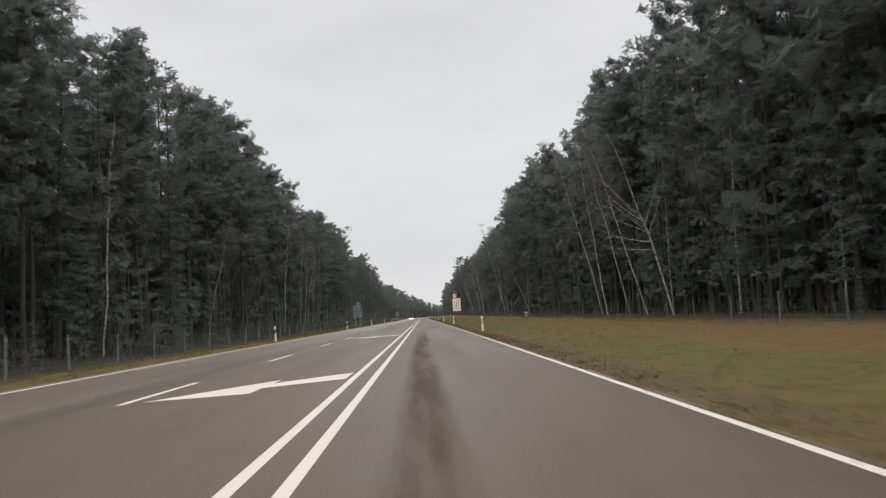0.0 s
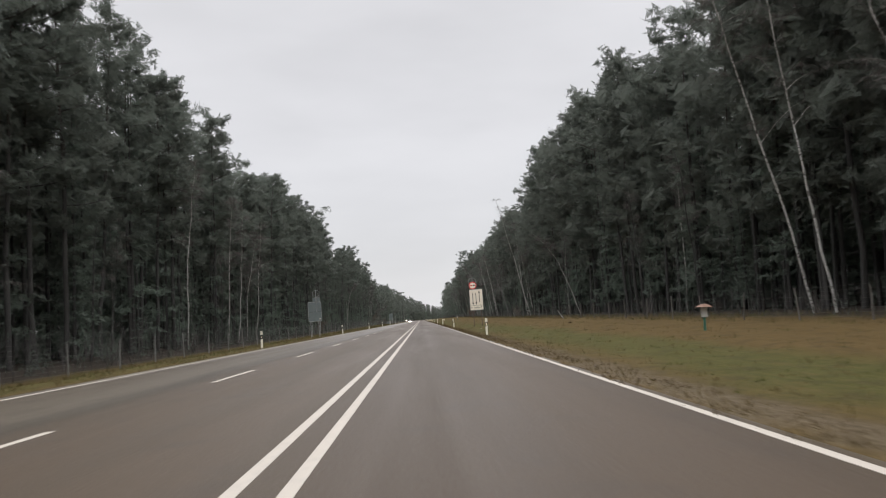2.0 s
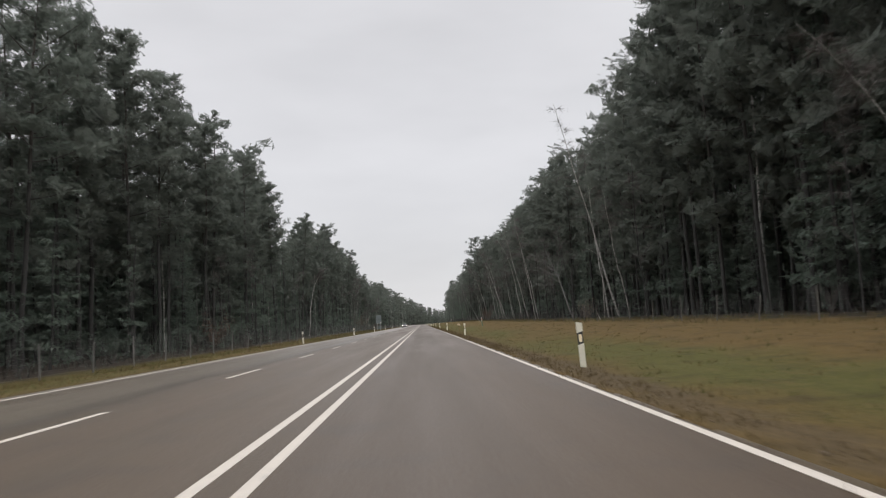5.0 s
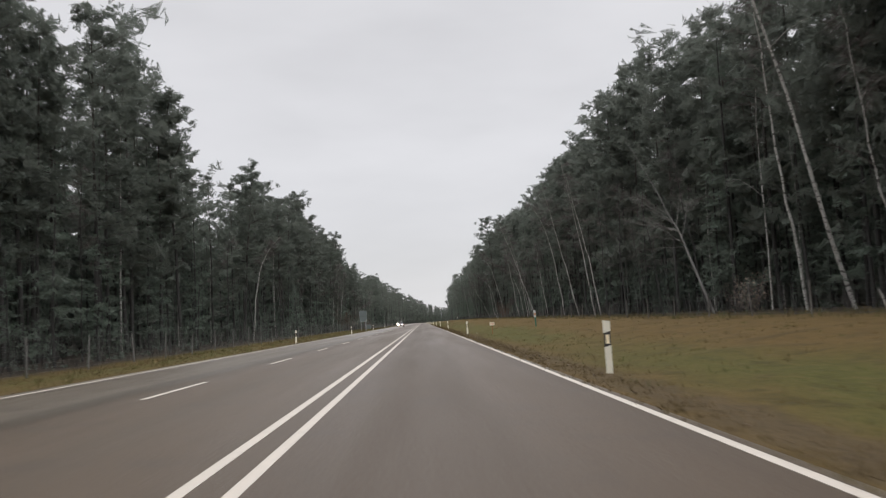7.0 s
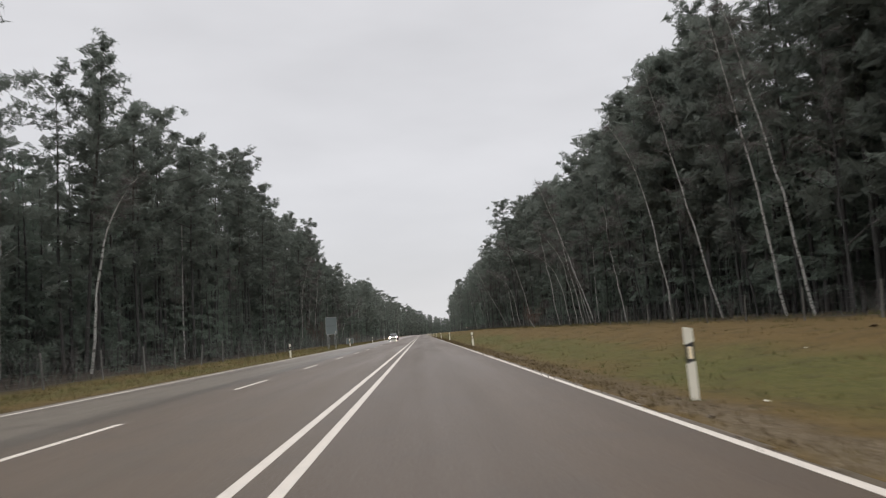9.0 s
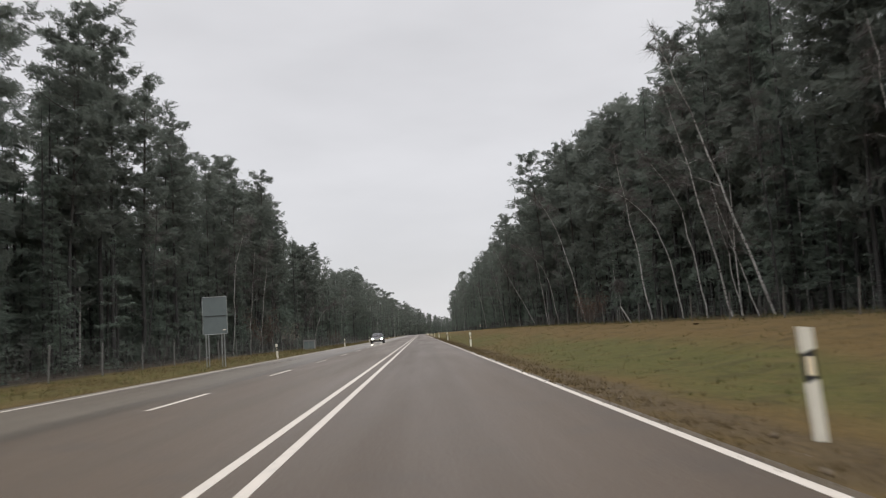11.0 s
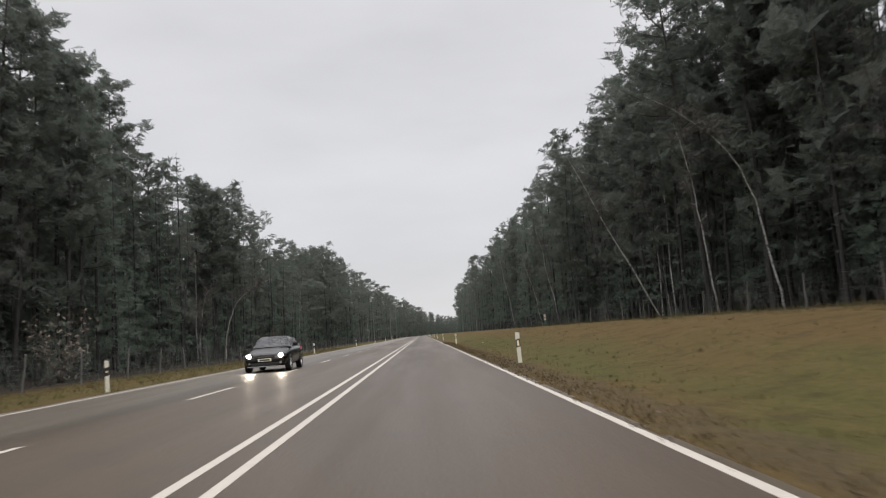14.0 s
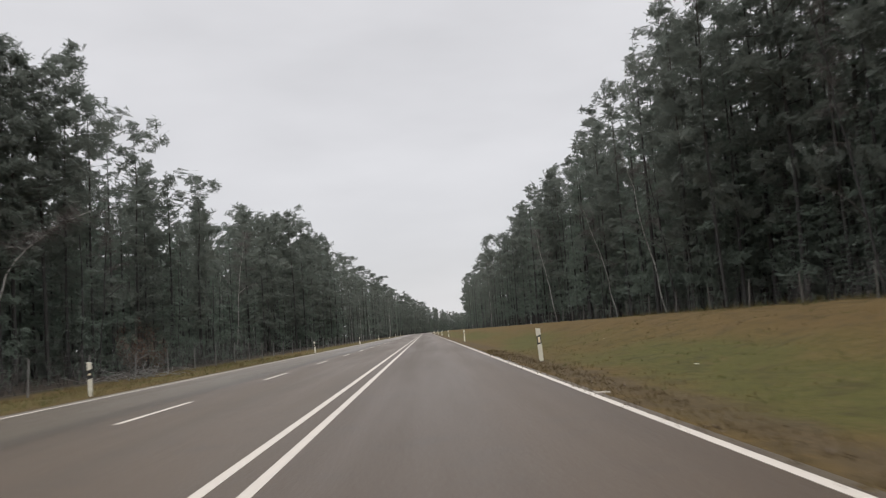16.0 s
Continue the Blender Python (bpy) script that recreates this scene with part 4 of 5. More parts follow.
def brush(label, x0, x1, count, lo, hi, seed):
    """Leafless saplings and brushwood, a tangle of thin twigs."""
    r = np.random.default_rng(seed)
    bits = Bits()
    x, y = r.uniform(x0, x1, count), r.uniform(30, 530, count)
    foot = np.stack([x, y, land(x, y) - 0.05], -1)
    h = r.uniform(lo, hi, (count, 1)) * r.uniform(0.6, 1.0, (count, 1))
    top = foot + unit(r.normal(0, 0.28, (count, 3)) * (1, 1, 0) + np.array([0, 0, 1.0])) * h
    bits.blades(foot, top, np.full(count, 0.035), r, 0)
    k = 7
    pick = (r.uniform(0, 1, count) < 0.3).astype(int)
    u = r.uniform(0.2, 0.95, (count, k, 1))
    base = foot[:, None] + (top - foot)[:, None] * u
    tip = base + unit(r.normal(0, 0.8, (count, k, 3)) + np.array([0, 0, 0.5])) * r.uniform(0.15, 0.40, (count, k, 1)) * h[:, None]
    bits.blades(base.reshape(-1, 3), tip.reshape(-1, 3), np.repeat(np.where(pick, 0.045, 0.022), k), r, 1)
    v, f, m = bits.arrays()
    tagged(new("brushwood", tri_mesh("brushwood", v, f, np.concatenate([pick, np.repeat(pick, k)]), [BRUSH, SPRUCE])), label, "brushwood", kind="stuff")


brush("tangle of bare saplings behind the far fence", -21.0, -15.6, 3200, 1.0, 3.8, 41)
brush("low bare brushwood under the forest edge", 19.8, 24.8, 2000, 0.5, 2.4, 42)

# ---- shrubs ----


def shrub_thing(h, leafy, leaf_mat, label, seed, stems=14):
    r = np.random.default_rng(seed)
    a, b = Bits(), Bits()
    shrub(r, h, a, b, stems, leafy)
    root = tagged(new("shrub"), label, "shrub")
    v, f, m = a.arrays()
    piece("crown", tri_mesh("crown", v, f, m, [TWIG]), root)
    if leafy:
        v, f, m = b.arrays()
        piece("foliage", tri_mesh("foliage", v, f, np.zeros_like(m), [leaf_mat]), root)
    return root


bare = shrub_thing(3.0, 0, None, "leafless grey-brown shrub at the forest edge", 3)
russet = shrub_thing(4.2, 60, RUSSET, "shrub with withered rusty-brown leaves before the trees", 4, 18)
for x, y, s in ((22.0, 394.6, 1.05), (21.8, 397.2, 0.85), (-19.0, 408.5, 1.3), (-18.5, 216, 0.8), (-18.6, 489, 0.85), (-17.9, 492, 0.6)):
    stand(russet, at(x, y, -0.05, 57 * y, s), "russet shrubs")
pale = shrub_thing(2.8, 34, PALE_LEAF, "shrub with pale dead leaves at the forest edge", 9, 12)
stand(pale, at(23.2, 243.5, -0.05, 20), "pale shrubs")
stand(pale, at(23.0, 245.6, -0.05, 140, 0.8), "pale shrubs")
stand(pale, at(-18.6, 425.5, -0.05, 60, 1.55), "pale shrubs")
for k in range(64):
    side = 1 if k % 2 else -1
    y = 40 + k * 8.3 + rng.uniform(-3, 3)
    stand(bare, at((21.3 if side > 0 else -16.8) + side * rng.uniform(0, 2.2), y, -0.05, 40.0 * k, rng.uniform(0.5, 1.4)), "bare shrubs along the forest edge")

# ---- roadside posts ----


def prism(section, z0, z1, slope0=0.0, slope1=0.0):
    """An upright prism whose ends slope with x."""
    bm = bmesh.new()
    lo = [bm.verts.new((x, y, z0 + slope0 * x)) for x, y in section]
    hi = [bm.verts.new((x, y, z1 + slope1 * x)) for x, y in section]
    n = len(section)
    bm.faces.new(lo[::-1])
    bm.faces.new(hi)
    for i in range(n):
        bm.faces.new((lo[i], lo[(i + 1) % n], hi[(i + 1) % n], hi[i]))
    return bm


def box(x0, x1, y0, y1, z0, z1, bevel=0.0):
    bm = prism([(x0, y0), (x1, y0), (x1, y1), (x0, y1)], z0, z1)
    if bevel:
        bmesh.ops.bevel(bm, geom=bm.edges[:], offset=bevel, segments=2, affect="EDGES", profile=0.7)
    return bm


def rod(p0, p1, r, sides=10):
    bm = bmesh.new()
    d = Vector(p1) - Vector(p0)
    bmesh.ops.create_cone(bm, cap_ends=True, segments=sides, radius1=r, radius2=r, depth=d.length)
    bm.transform(Matrix.Translation((Vector(p0) + Vector(p1)) / 2) @ d.to_track_quat("Z", "Y").to_matrix().to_4x4())
    return bm


def disc(cx, cz, r, y0, y1, n=40, inner=0.0):
    """An upright round plate, or a ring, facing along y."""
    bm = bmesh.new()
    loops = []
    for y in (y0, y1):
        for rad in ((r, inner) if inner else (r,)):
            loops.append([bm.verts.new((cx + rad * math.cos(6.28319 * i / n), y, cz + rad * math.sin(6.28319 * i / n))) for i in range(n)])
    if inner:
        a, b, c, d = loops
        for p, q in ((a, b), (d, c), (c, a), (b, d)):
            for i in range(n):
                bm.faces.new((p[i], p[(i + 1) % n], q[(i + 1) % n], q[i]))
    else:
        a, b = loops
        bm.faces.new(a[::-1])
        bm.faces.new(b)
        for i in range(n):
            bm.faces.new((a[i], b[i], b[(i + 1) % n], a[(i + 1) % n]))
    bmesh.ops.recalc_face_normals(bm, faces=bm.faces)
    return bm


POST_SECTION = [(-0.06, -0.045), (0.06, -0.045), (0.066, -0.03), (0.03, 0.05), (-0.03, 0.05), (-0.066, -0.03)]
WIDE = [(x * 1.09, y * 1.09) for x, y in POST_SECTION]


def delineator(label, lens, lens_h):
    root = tagged(new("delineator_post"), label, "roadside post")
    part("post_shaft", prism(POST_SECTION, -0.15, 0.52, 0, 0.28), POST_WHITE, root)
    part("dark_band", prism([(x * 0.985, y * 0.985) for x, y in POST_SECTION], 0.52, 0.785, 0.28, 0.28), POST_BLACK, root, "black slanted band")
    part("post_head", prism(WIDE, 0.785, 1.0, 0.28, -0.18), POST_WHITE, root)
    part("reflector", box(-0.034, 0.034, -0.052, -0.043, 0.652 - lens_h / 2, 0.652 + lens_h / 2, 0.003), lens, root, "pale reflector")
    return root


near_post = delineator("white plastic delineator post with black band and reflector", REFLECT, 0.17)
far_post = delineator("white delineator post with black band beyond the far lane", REFLECT, 0.06)
POST_SHIFT = {3: 1.1, 4: 0.6, 6: 1.0, 8: 1.0}
for k in range(-1, 22):
    y = 54.0 + 50.15 * k + POST_SHIFT.get(k, 0.0)
    if y > 0:
        stand(near_post, at(5.02, y, 0, 4 * math.sin(k * 5.1), 1.0, 1.6 * math.sin(k * 2.3) - 1.5, 1.2 * math.sin(k)), "delineator posts beside the near lane")
    y = 53.3 + 50.2 * k + (0.8 if k == 8 else 0.0)
    if y > 0:
        stand(far_post, at(-8.25, y, 0, 5 * math.sin(k * 3.7), 1.0, 1.8 * math.sin(k * 1.9) - 1.5, 1.2 * math.cos(k)), "delineator posts beside the far lane")

# ---- fences ----


def fence(name, x, y0, y1, step, height, label, wood, r_post):
    root = tagged(new(name), label, "fence", kind="structure")
    r = np.random.default_rng(int(abs(x) * 10))
    meshes = []
    for k in range(4):
        b = Bits()
        t = np.linspace(0, 1, 4)
        b.tube(np.c_[r.normal(0, 0.012, (4, 2)) * t[:, None], -0.2 + t * (height + 0.2)], np.linspace(1.04, 0.92, 4) * r_post, 7, 0)
        v, f, m = b.arrays()
        top = len(v)
        b.add(np.vstack([v[-7:], v[-7:].mean(0) + [0, 0, 0.02]]), [(i, (i + 1) % 7, 7) for i in range(7)], 0)
        v, f, m = b.arrays()
        meshes.append(tri_mesh("fence_post", v, f, m, [wood]))
    spots = []
    y = y0
    while y < y1:
        ob = piece("fence_post", meshes[int(r.integers(4))], root)
        ob.matrix_basis = at(x, y, 0, r.uniform(0, 360), r.uniform(0.9, 1.06), r.normal(0, 2.2), r.normal(0, 2.2))
        spots.append((x + float(bend(y)), y, z_at(x, y)))
        y += step * r.uniform(0.93, 1.07)
    spots = np.array(spots)
    for frac in np.linspace(0.1, 0.95, 8):
        b = Bits()
        line = spots + np.array([0.06, 0, height * frac])
        b.tube(line, np.full(len(line), 0.003), 3, 0)
        v, f, m = b.arrays()
        piece("wire", tri_mesh("wire", v, f, m, [WIRE]), root)
    return root


fence("fence_1", 17.5, 20, 700, 6.0, 1.42, "dark weathered fence posts with wire before the forest", DARK_WOOD, 0.036)
fence("fence_2", -14.5, 20, 700, 6.0, 1.6, "pale weathered fence posts with wire beyond the far verge", GREY_WOOD, 0.045)

# ---- signs ----


def flat_shape(pts, y0, y1):
    bm = bmesh.new()
    a = [bm.verts.new((x, y0, z)) for x, z in pts]
    b = [bm.verts.new((x, y1, z)) for x, z in pts]
    n = len(pts)
    bm.faces.new(a)
    bm.faces.new(b[::-1])
    for i in range(n):
        bm.faces.new((a[i], b[i], b[(i + 1) % n], a[(i + 1) % n]))
    bmesh.ops.recalc_face_normals(bm, faces=bm.faces)
    return bm


def arrow_shape(x, z0, z1, half, head_half, head_len):
    d = 1 if z1 > z0 else -1
    zh = z1 - d * head_len
    return [(x - half, z0), (x + half, z0), (x + half, zh), (x + head_half, zh - d * 0.02), (x, z1), (x - head_half, zh - d * 0.02), (x - half, zh)]


def rounded(x0, x1, z0, z1, r, n=5):
    pts = []
    for cx, cz, a in ((x1 - r, z1 - r, 0), (x0 + r, z1 - r, 90), (x0 + r, z0 + r, 180), (x1 - r, z0 + r, 270)):
        pts += [(cx + r * math.cos(radians(a + 90 * i / n)), cz + r * math.sin(radians(a + 90 * i / n))) for i in range(n + 1)]
    return pts


def lettering(text, size, material, parent, place):
    cu = bpy.data.curves.new("lettering", "FONT")
    cu.body, cu.size, cu.extrude = text, size, 0.002
    cu.align_x, cu.align_y = "CENTER", "CENTER"
    tmp = new("lettering", cu)
    bpy.context.view_layer.update()
    me = bpy.data.meshes.new_from_object(tmp.evaluated_get(bpy.context.evaluated_depsgraph_get()))
    bpy.data.objects.remove(tmp)
    me.materials.clear()
    me.materials.append(material)
    ob = piece("letter", me, parent)
    ob.matrix_basis = place
    return ob


def tiny_car(x, z, w):
    """Outline of a car seen from behind, as on a no-overtaking sign."""
    return [(x - w, z - 0.05), (x - w, z - 0.01), (x - 0.72 * w, z + 0.015), (x - 0.5 * w, z + 0.06), (x + 0.5 * w, z + 0.06), (x + 0.72 * w, z + 0.015), (x + w, z - 0.01), (x + w, z - 0.05),
            (x + 0.72 * w, z - 0.05), (x + 0.72 * w, z - 0.08), (x + 0.45 * w, z - 0.08), (x + 0.45 * w, z - 0.05), (x - 0.45 * w, z - 0.05), (x - 0.45 * w, z - 0.08), (x - 0.72 * w, z - 0.08), (x - 0.72 * w, z - 0.05)]


def lane_sign():
    """Lane plan ahead, with a no-overtaking disc over it. Faces -y; its foot is at z = 0."""
    s = tagged(new("lane_sign"), "white lane-arrow sign with round no-overtaking disc on steel posts", "road sign")
    for x in (-0.40, 0.45):
        p = part("sign_post", rod((x, 0.10, -0.3), (x, 0.10, 3.9), 0.042), RUSTY_STEEL, s, "rust-stained post")
        part("post_foot", box(x - 0.10, x + 0.10, 0.0, 0.20, -0.12, 0.01, 0.02), BROWN_GRIT, p, "soiled foot")
    plate = part("sign_plate", flat_shape(rounded(-0.70, 0.70, 1.78, 3.98, 0.07), -0.015, 0.02), ZINC, s, "grey plate edge")
    part("sign_face", flat_shape(rounded(-0.675, 0.675, 1.805, 3.955, 0.06), -0.021, -0.014), SIGN_WHITE, s, "white sign face")
    part("divider", box(-0.66, 0.66, -0.026, -0.020, 2.262, 2.285), SIGN_BLACK, s, "thin black line")
    for x, z0, z1 in ((-0.36, 3.60, 2.38), (-0.02, 3.60, 2.38), (0.34, 2.58, 3.80)):
        part("lane_arrow", flat_shape(arrow_shape(x, z0, z1, 0.030, 0.11, 0.19), -0.027, -0.020), SIGN_BLACK, s, "black arrow")
    for x in (-0.52, 0.52):
        part("small_arrow", flat_shape(arrow_shape(x, 1.90, 2.17, 0.018, 0.06, 0.09), -0.027, -0.020), SIGN_BLACK, s, "small black arrow")
    for ch, x in zip("1500m", (-0.30, -0.175, -0.04, 0.095, 0.32)):
        lettering(ch, 0.26, SIGN_BLACK, s, pose(x, -0.024, 2.03, 90))
    part("mast", rod((-0.29, 0.07, 3.5), (-0.29, 0.07, 5.22), 0.03), ZINC, s)
    part("support_ring", disc(-0.29, 4.80, 0.43, 0.05, 0.08, 40, 0.40), ZINC, s, "thin steel ring")
    part("round_plate", disc(-0.29, 4.41, 0.42, -0.03, -0.012), ZINC, s)
    part("red_ring", disc(-0.29, 4.41, 0.405, -0.037, -0.029, 40, 0.315), SIGN_RED, s, "red rim")
    part("round_face", disc(-0.29, 4.41, 0.318, -0.035, -0.028), SIGN_WHITE, s, "white centre")
    part("red_car_shape", flat_shape(tiny_car(-0.435, 4.42, 0.14), -0.041, -0.034), SIGN_RED, s, "red car outline")
    part("black_car_shape", flat_shape(tiny_car(-0.145, 4.42, 0.14), -0.041, -0.034), SIGN_BLACK, s, "black car outline")
    return s


stand(lane_sign(), at(7.15, 142.5, -0.06, 0, 1.0, -1.2), "road signs")


def back_sign(ring, w, label):
    """A big sign seen from behind, with stiffeners and paired posts."""
    s = tagged(new("road_sign"), label, "road sign")
    part("sign_plate", flat_shape(rounded(-w / 2, w / 2, 1.62, 3.62, 0.05), -0.01, 0.012), SIGN_BACK, s, "grey back of the plate")
    for z in (1.64, 3.60):
        part("rail", box(-w / 2 + 0.03, w / 2 - 0.03, -0.035, -0.008, z - 0.02, z + 0.02, 0.004), ZINC, s)
    part("seam", box(-w / 2 + 0.08, w / 2 - 0.08, -0.04, -0.008, 2.585, 2.615), TRIM, s, "dark joint between two panels")
    for x in (-w / 2 + 0.01, w / 2 - 0.01):
        part("side_rim", box(x - 0.012, x + 0.012, -0.025, 0.016, 1.68, 3.56), ZINC, s)
    for x in (-0.42, 0.40):
        p = part("sign_post", rod((x - 0.07, -0.035, -0.3), (x - 0.07, -0.035, 1.68), 0.03), ZINC, s)
        part("post_tube", rod((x + 0.07, -0.035, -0.3), (x + 0.07, -0.035, 1.68), 0.03), ZINC, p)
        for z in (0.45, 1.05, 1.5):
            part("post_tie", rod((x - 0.07, -0.035, z), (x + 0.07, -0.035, z + 0.02), 0.014, 6), ZINC, p)
    if ring:
        part("mast", rod((0.19, -0.06, 2.55), (0.19, -0.06, 4.86), 0.035), ZINC, s)
        part("upper_plate", flat_shape(rounded(-0.17, 0.59, 3.66, 4.06, 0.03), -0.008, 0.012), SIGN_BACK, s, "small grey plate")
        part("upper_rail", box(-0.15, 0.57, -0.03, -0.007, 4.03, 4.06), ZINC, s)
        part("round_rim", disc(0.19, 4.46, 0.385, -0.02, 0.02, 40, 0.355), ZINC, s, "open steel ring")
        part("clip", box(0.40, 0.47, -0.03, -0.006, 4.5, 4.58, 0.005), CHROME, s)
    part("maker_tag", box(w / 2 - 0.25, w / 2 - 0.10, -0.016, -0.009, 1.82, 1.88), SIGN_WHITE, s, "small pale tag")
    return s


stand(back_sign(True, 1.36, "grey back of a tall road sign on paired steel posts"), at(-9.74, 140.5, 0.0, 0, 1.0, -1.0), "road signs seen from behind")
stand(back_sign(False, 1.30, "grey back of a square road sign on two posts"), at(-9.22, 341.5, 0.1, 0, 1.0, -0.5), "road signs seen from behind")

s = tagged(new("stake_sign"), "small pale plate on a rusty stake in the grass", "sign")
part("stake", box(-0.035, 0.035, -0.02, 0.02, -0.2, 0.86, 0.006), BROWN_STAKE, s)
part("plate", box(-0.19, 0.19, -0.035, -0.02, 0.66, 0.92, 0.006), SIGN_WHITE, s, "off-white plate")
for z, w in ((0.86, 0.13), (0.80, 0.15), (0.73, 0.11)):
    part("print_bar", box(-w, w, -0.039, -0.034, z - 0.014, z + 0.014), ORANGE, s, "faded orange bar")
s.matrix_basis = at(6.45, 248.7, 0, 0, 0.88, -1)


def marker(label):
    k = tagged(new("marker_post"), label, "marker post")
    part("stake", box(-0.045, 0.045, -0.03, 0.03, -0.2, 1.0, 0.008), GREEN_STAKE, k, "green stake")
    part("head", box(-0.08, 0.08, -0.035, 0.035, 1.0, 1.50, 0.012), SIGN_BACK_PALE, k, "pale grey head")
    part("patch", box(-0.075, 0.075, -0.042, -0.034, 1.14, 1.30), ORANGE, k, "faded orange patch")
    return k


mk = marker("green marker post with white head and orange patch in grass")
stand(mk, at(9.7, 249.6, -0.32, 8, 1.0, -3), "marker posts")
stand(mk, at(12.5, 449.0, -0.45, -6, 1.0, -1), "marker posts")

s = tagged(new("marker_board"), "green stake with a white collar and rusty roof-like cap", "marker post")
part("stake", rod((0, 0, -0.2), (0, 0, 0.72), 0.05, 10), GREEN_STAKE, s, "green stake")
part("collar", prism([(-0.10, -0.07), (0.10, -0.07), (0.10, 0.07), (-0.10, 0.07)], 0.70, 1.10), SIGN_BACK_PALE, s, "pale collar")
bm = bmesh.new()
bmesh.ops.create_cone(bm, cap_ends=True, segments=14, radius1=0.36, radius2=0.10, depth=0.13)
bm.transform(Matrix.Translation((0, 0, 1.16)))
part("cap", bm, ROOF_RED, s, "rusty red-brown cap")
s.matrix_basis = at(11.85, 85.7, -0.1, 10, 0.95, 2)

s = tagged(new("cable_cabinet"), "grey concrete cabinet with sloping top beyond the verge", "utility cabinet")
part("body", prism([(-0.70, -0.3), (0.70, -0.3), (0.70, 0.3), (-0.70, 0.3)], -0.2, 1.12), CONCRETE, s)
part("lid", box(-0.76, 0.76, -0.36, 0.36, 1.12, 1.2, 0.02), CONCRETE, s)
for x in (-0.31, 0.31):
    part("door", box(x - 0.29, x + 0.29, -0.322, -0.298, 0.12, 1.02, 0.008), SIGN_BACK, s, "grey steel door")
s.matrix_basis = at(-12.3, 401.0, 0, 0)

# ---- the oncoming car ----


def car():
    """A dark saloon. Its nose points along -y, z = 0 is the road."""
    c = tagged(new("car"), "dark saloon car with lit headlamps in the far lane", "car")
    # stations along the car: y, half width, sill, shoulder, deck height
    st = [(-2.30, 0.62, 0.30, 0.52, 0.58), (-2.22, 0.78, 0.22, 0.60, 0.70), (-1.95, 0.86, 0.20, 0.66, 0.80), (-1.45, 0.90, 0.20, 0.72, 0.90), (-0.75, 0.905, 0.20, 0.80, 0.98),
          (0.3, 0.905, 0.20, 0.84, 0.98), (1.2, 0.90, 0.20, 0.86, 1.0), (1.75, 0.89, 0.22, 0.86, 1.03), (2.15, 0.84, 0.28, 0.82, 1.02), (2.30, 0.74, 0.36, 0.74, 0.96)]
    bm = bmesh.new()
    rings = []
    for y, w, s0, s1, top in st:
        half = [(0, s0), (0.80 * w, s0), (0.97 * w, s0 + 0.10), (w, 0.5 * (s0 + s1)), (0.985 * w, s1), (0.90 * w, top - 0.03), (0.6 * w, top), (0, top + 0.015)]
        prof = half + [(-x, z) for x, z in half[-2:0:-1]]
        rings.append([bm.verts.new((x, y, z)) for x, z in prof])
    n = len(rings[0])
    for a, b in zip(rings, rings[1:]):
        for i in range(n):
            bm.faces.new((a[i], a[(i + 1) % n], b[(i + 1) % n], b[i]))
    bm.faces.new(rings[0])
    bm.faces.new(rings[-1][::-1])
    bmesh.ops.recalc_face_normals(bm, faces=bm.faces)
    for f in bm.faces:
        f.smooth = True
    body = part("body", bm, CAR_PAINT, c)
    sub = body.modifiers.new("round", "SUBSURF")
    sub.levels = sub.render_levels = 1
    # cabin
    cab = [(-0.85, 0.76, 0.97, 0.985), (-0.30, 0.70, 0.97, 1.25), (0.15, 0.62, 0.97, 1.405), (0.7, 0.61, 0.97, 1.43), (1.2, 0.62, 0.97, 1.38), (1.65, 0.68, 0.98, 1.19), (1.98, 0.74, 1.0, 1.03)]
    bm = bmesh.new()
    rings = []
    for y, w, z0, z1 in cab:
        half = [(w + 0.10, z0 - 0.03), (w + 0.02, z0 + 0.75 * (z1 - z0)), (w - 0.08, z1 - 0.015), (0.5 * w, z1), (0, z1 + 0.012)]
        prof = half + [(-x, z) for x, z in half[-2::-1]]
        rings.append([bm.verts.new((x, y, z)) for x, z in prof])
    n = len(rings[0])
    for a, b in zip(rings, rings[1:]):
        for i in range(n - 1):
            bm.faces.new((a[i], a[i + 1], b[i + 1], b[i]))
    bmesh.ops.recalc_face_normals(bm, faces=bm.faces)
    for f in bm.faces:
        f.smooth = True
    roof = part("cabin", bm, CAR_PAINT, c)
    sub = roof.modifiers.new("round", "SUBSURF")
    sub.levels = sub.render_levels = 1

    def pane(name, pts):
        b = bmesh.new()
        b.faces.new([b.verts.new(p) for p in pts])
        f = bmesh.ops.solidify(b, geom=b.faces[:], thickness=0.012)
        bmesh.ops.recalc_face_normals(b, faces=b.faces)
        return part(name, b, CAR_GLASS, c, "dark tinted glass")

    pane("windscreen", [(-0.70, -0.76, 1.03), (0.70, -0.76, 1.03), (0.62, -0.26, 1.30), (0.52, 0.05, 1.415), (-0.52, 0.05, 1.415), (-0.62, -0.26, 1.30)])
    pane("rear_window", [(-0.62, 1.88, 1.10), (0.62, 1.88, 1.10), (0.50, 1.30, 1.395), (-0.50, 1.30, 1.395)])
    for s in (-1, 1):
        pane("side_window", [(s * 0.80, -0.45, 1.03), (s * 0.79, 0.55, 1.03), (s * 0.665, 0.50, 1.36), (s * 0.68, 0.12, 1.345)])
        pane("side_window", [(s * 0.79, 0.62, 1.03), (s * 0.79, 1.5, 1.05), (s * 0.67, 1.15, 1.335), (s * 0.665, 0.62, 1.36)])
        mirror = part("wing_mirror", box(s * 0.96 - 0.10, s * 0.96 + 0.10, -0.50, -0.38, 0.99, 1.12, 0.03), CAR_PAINT, c)
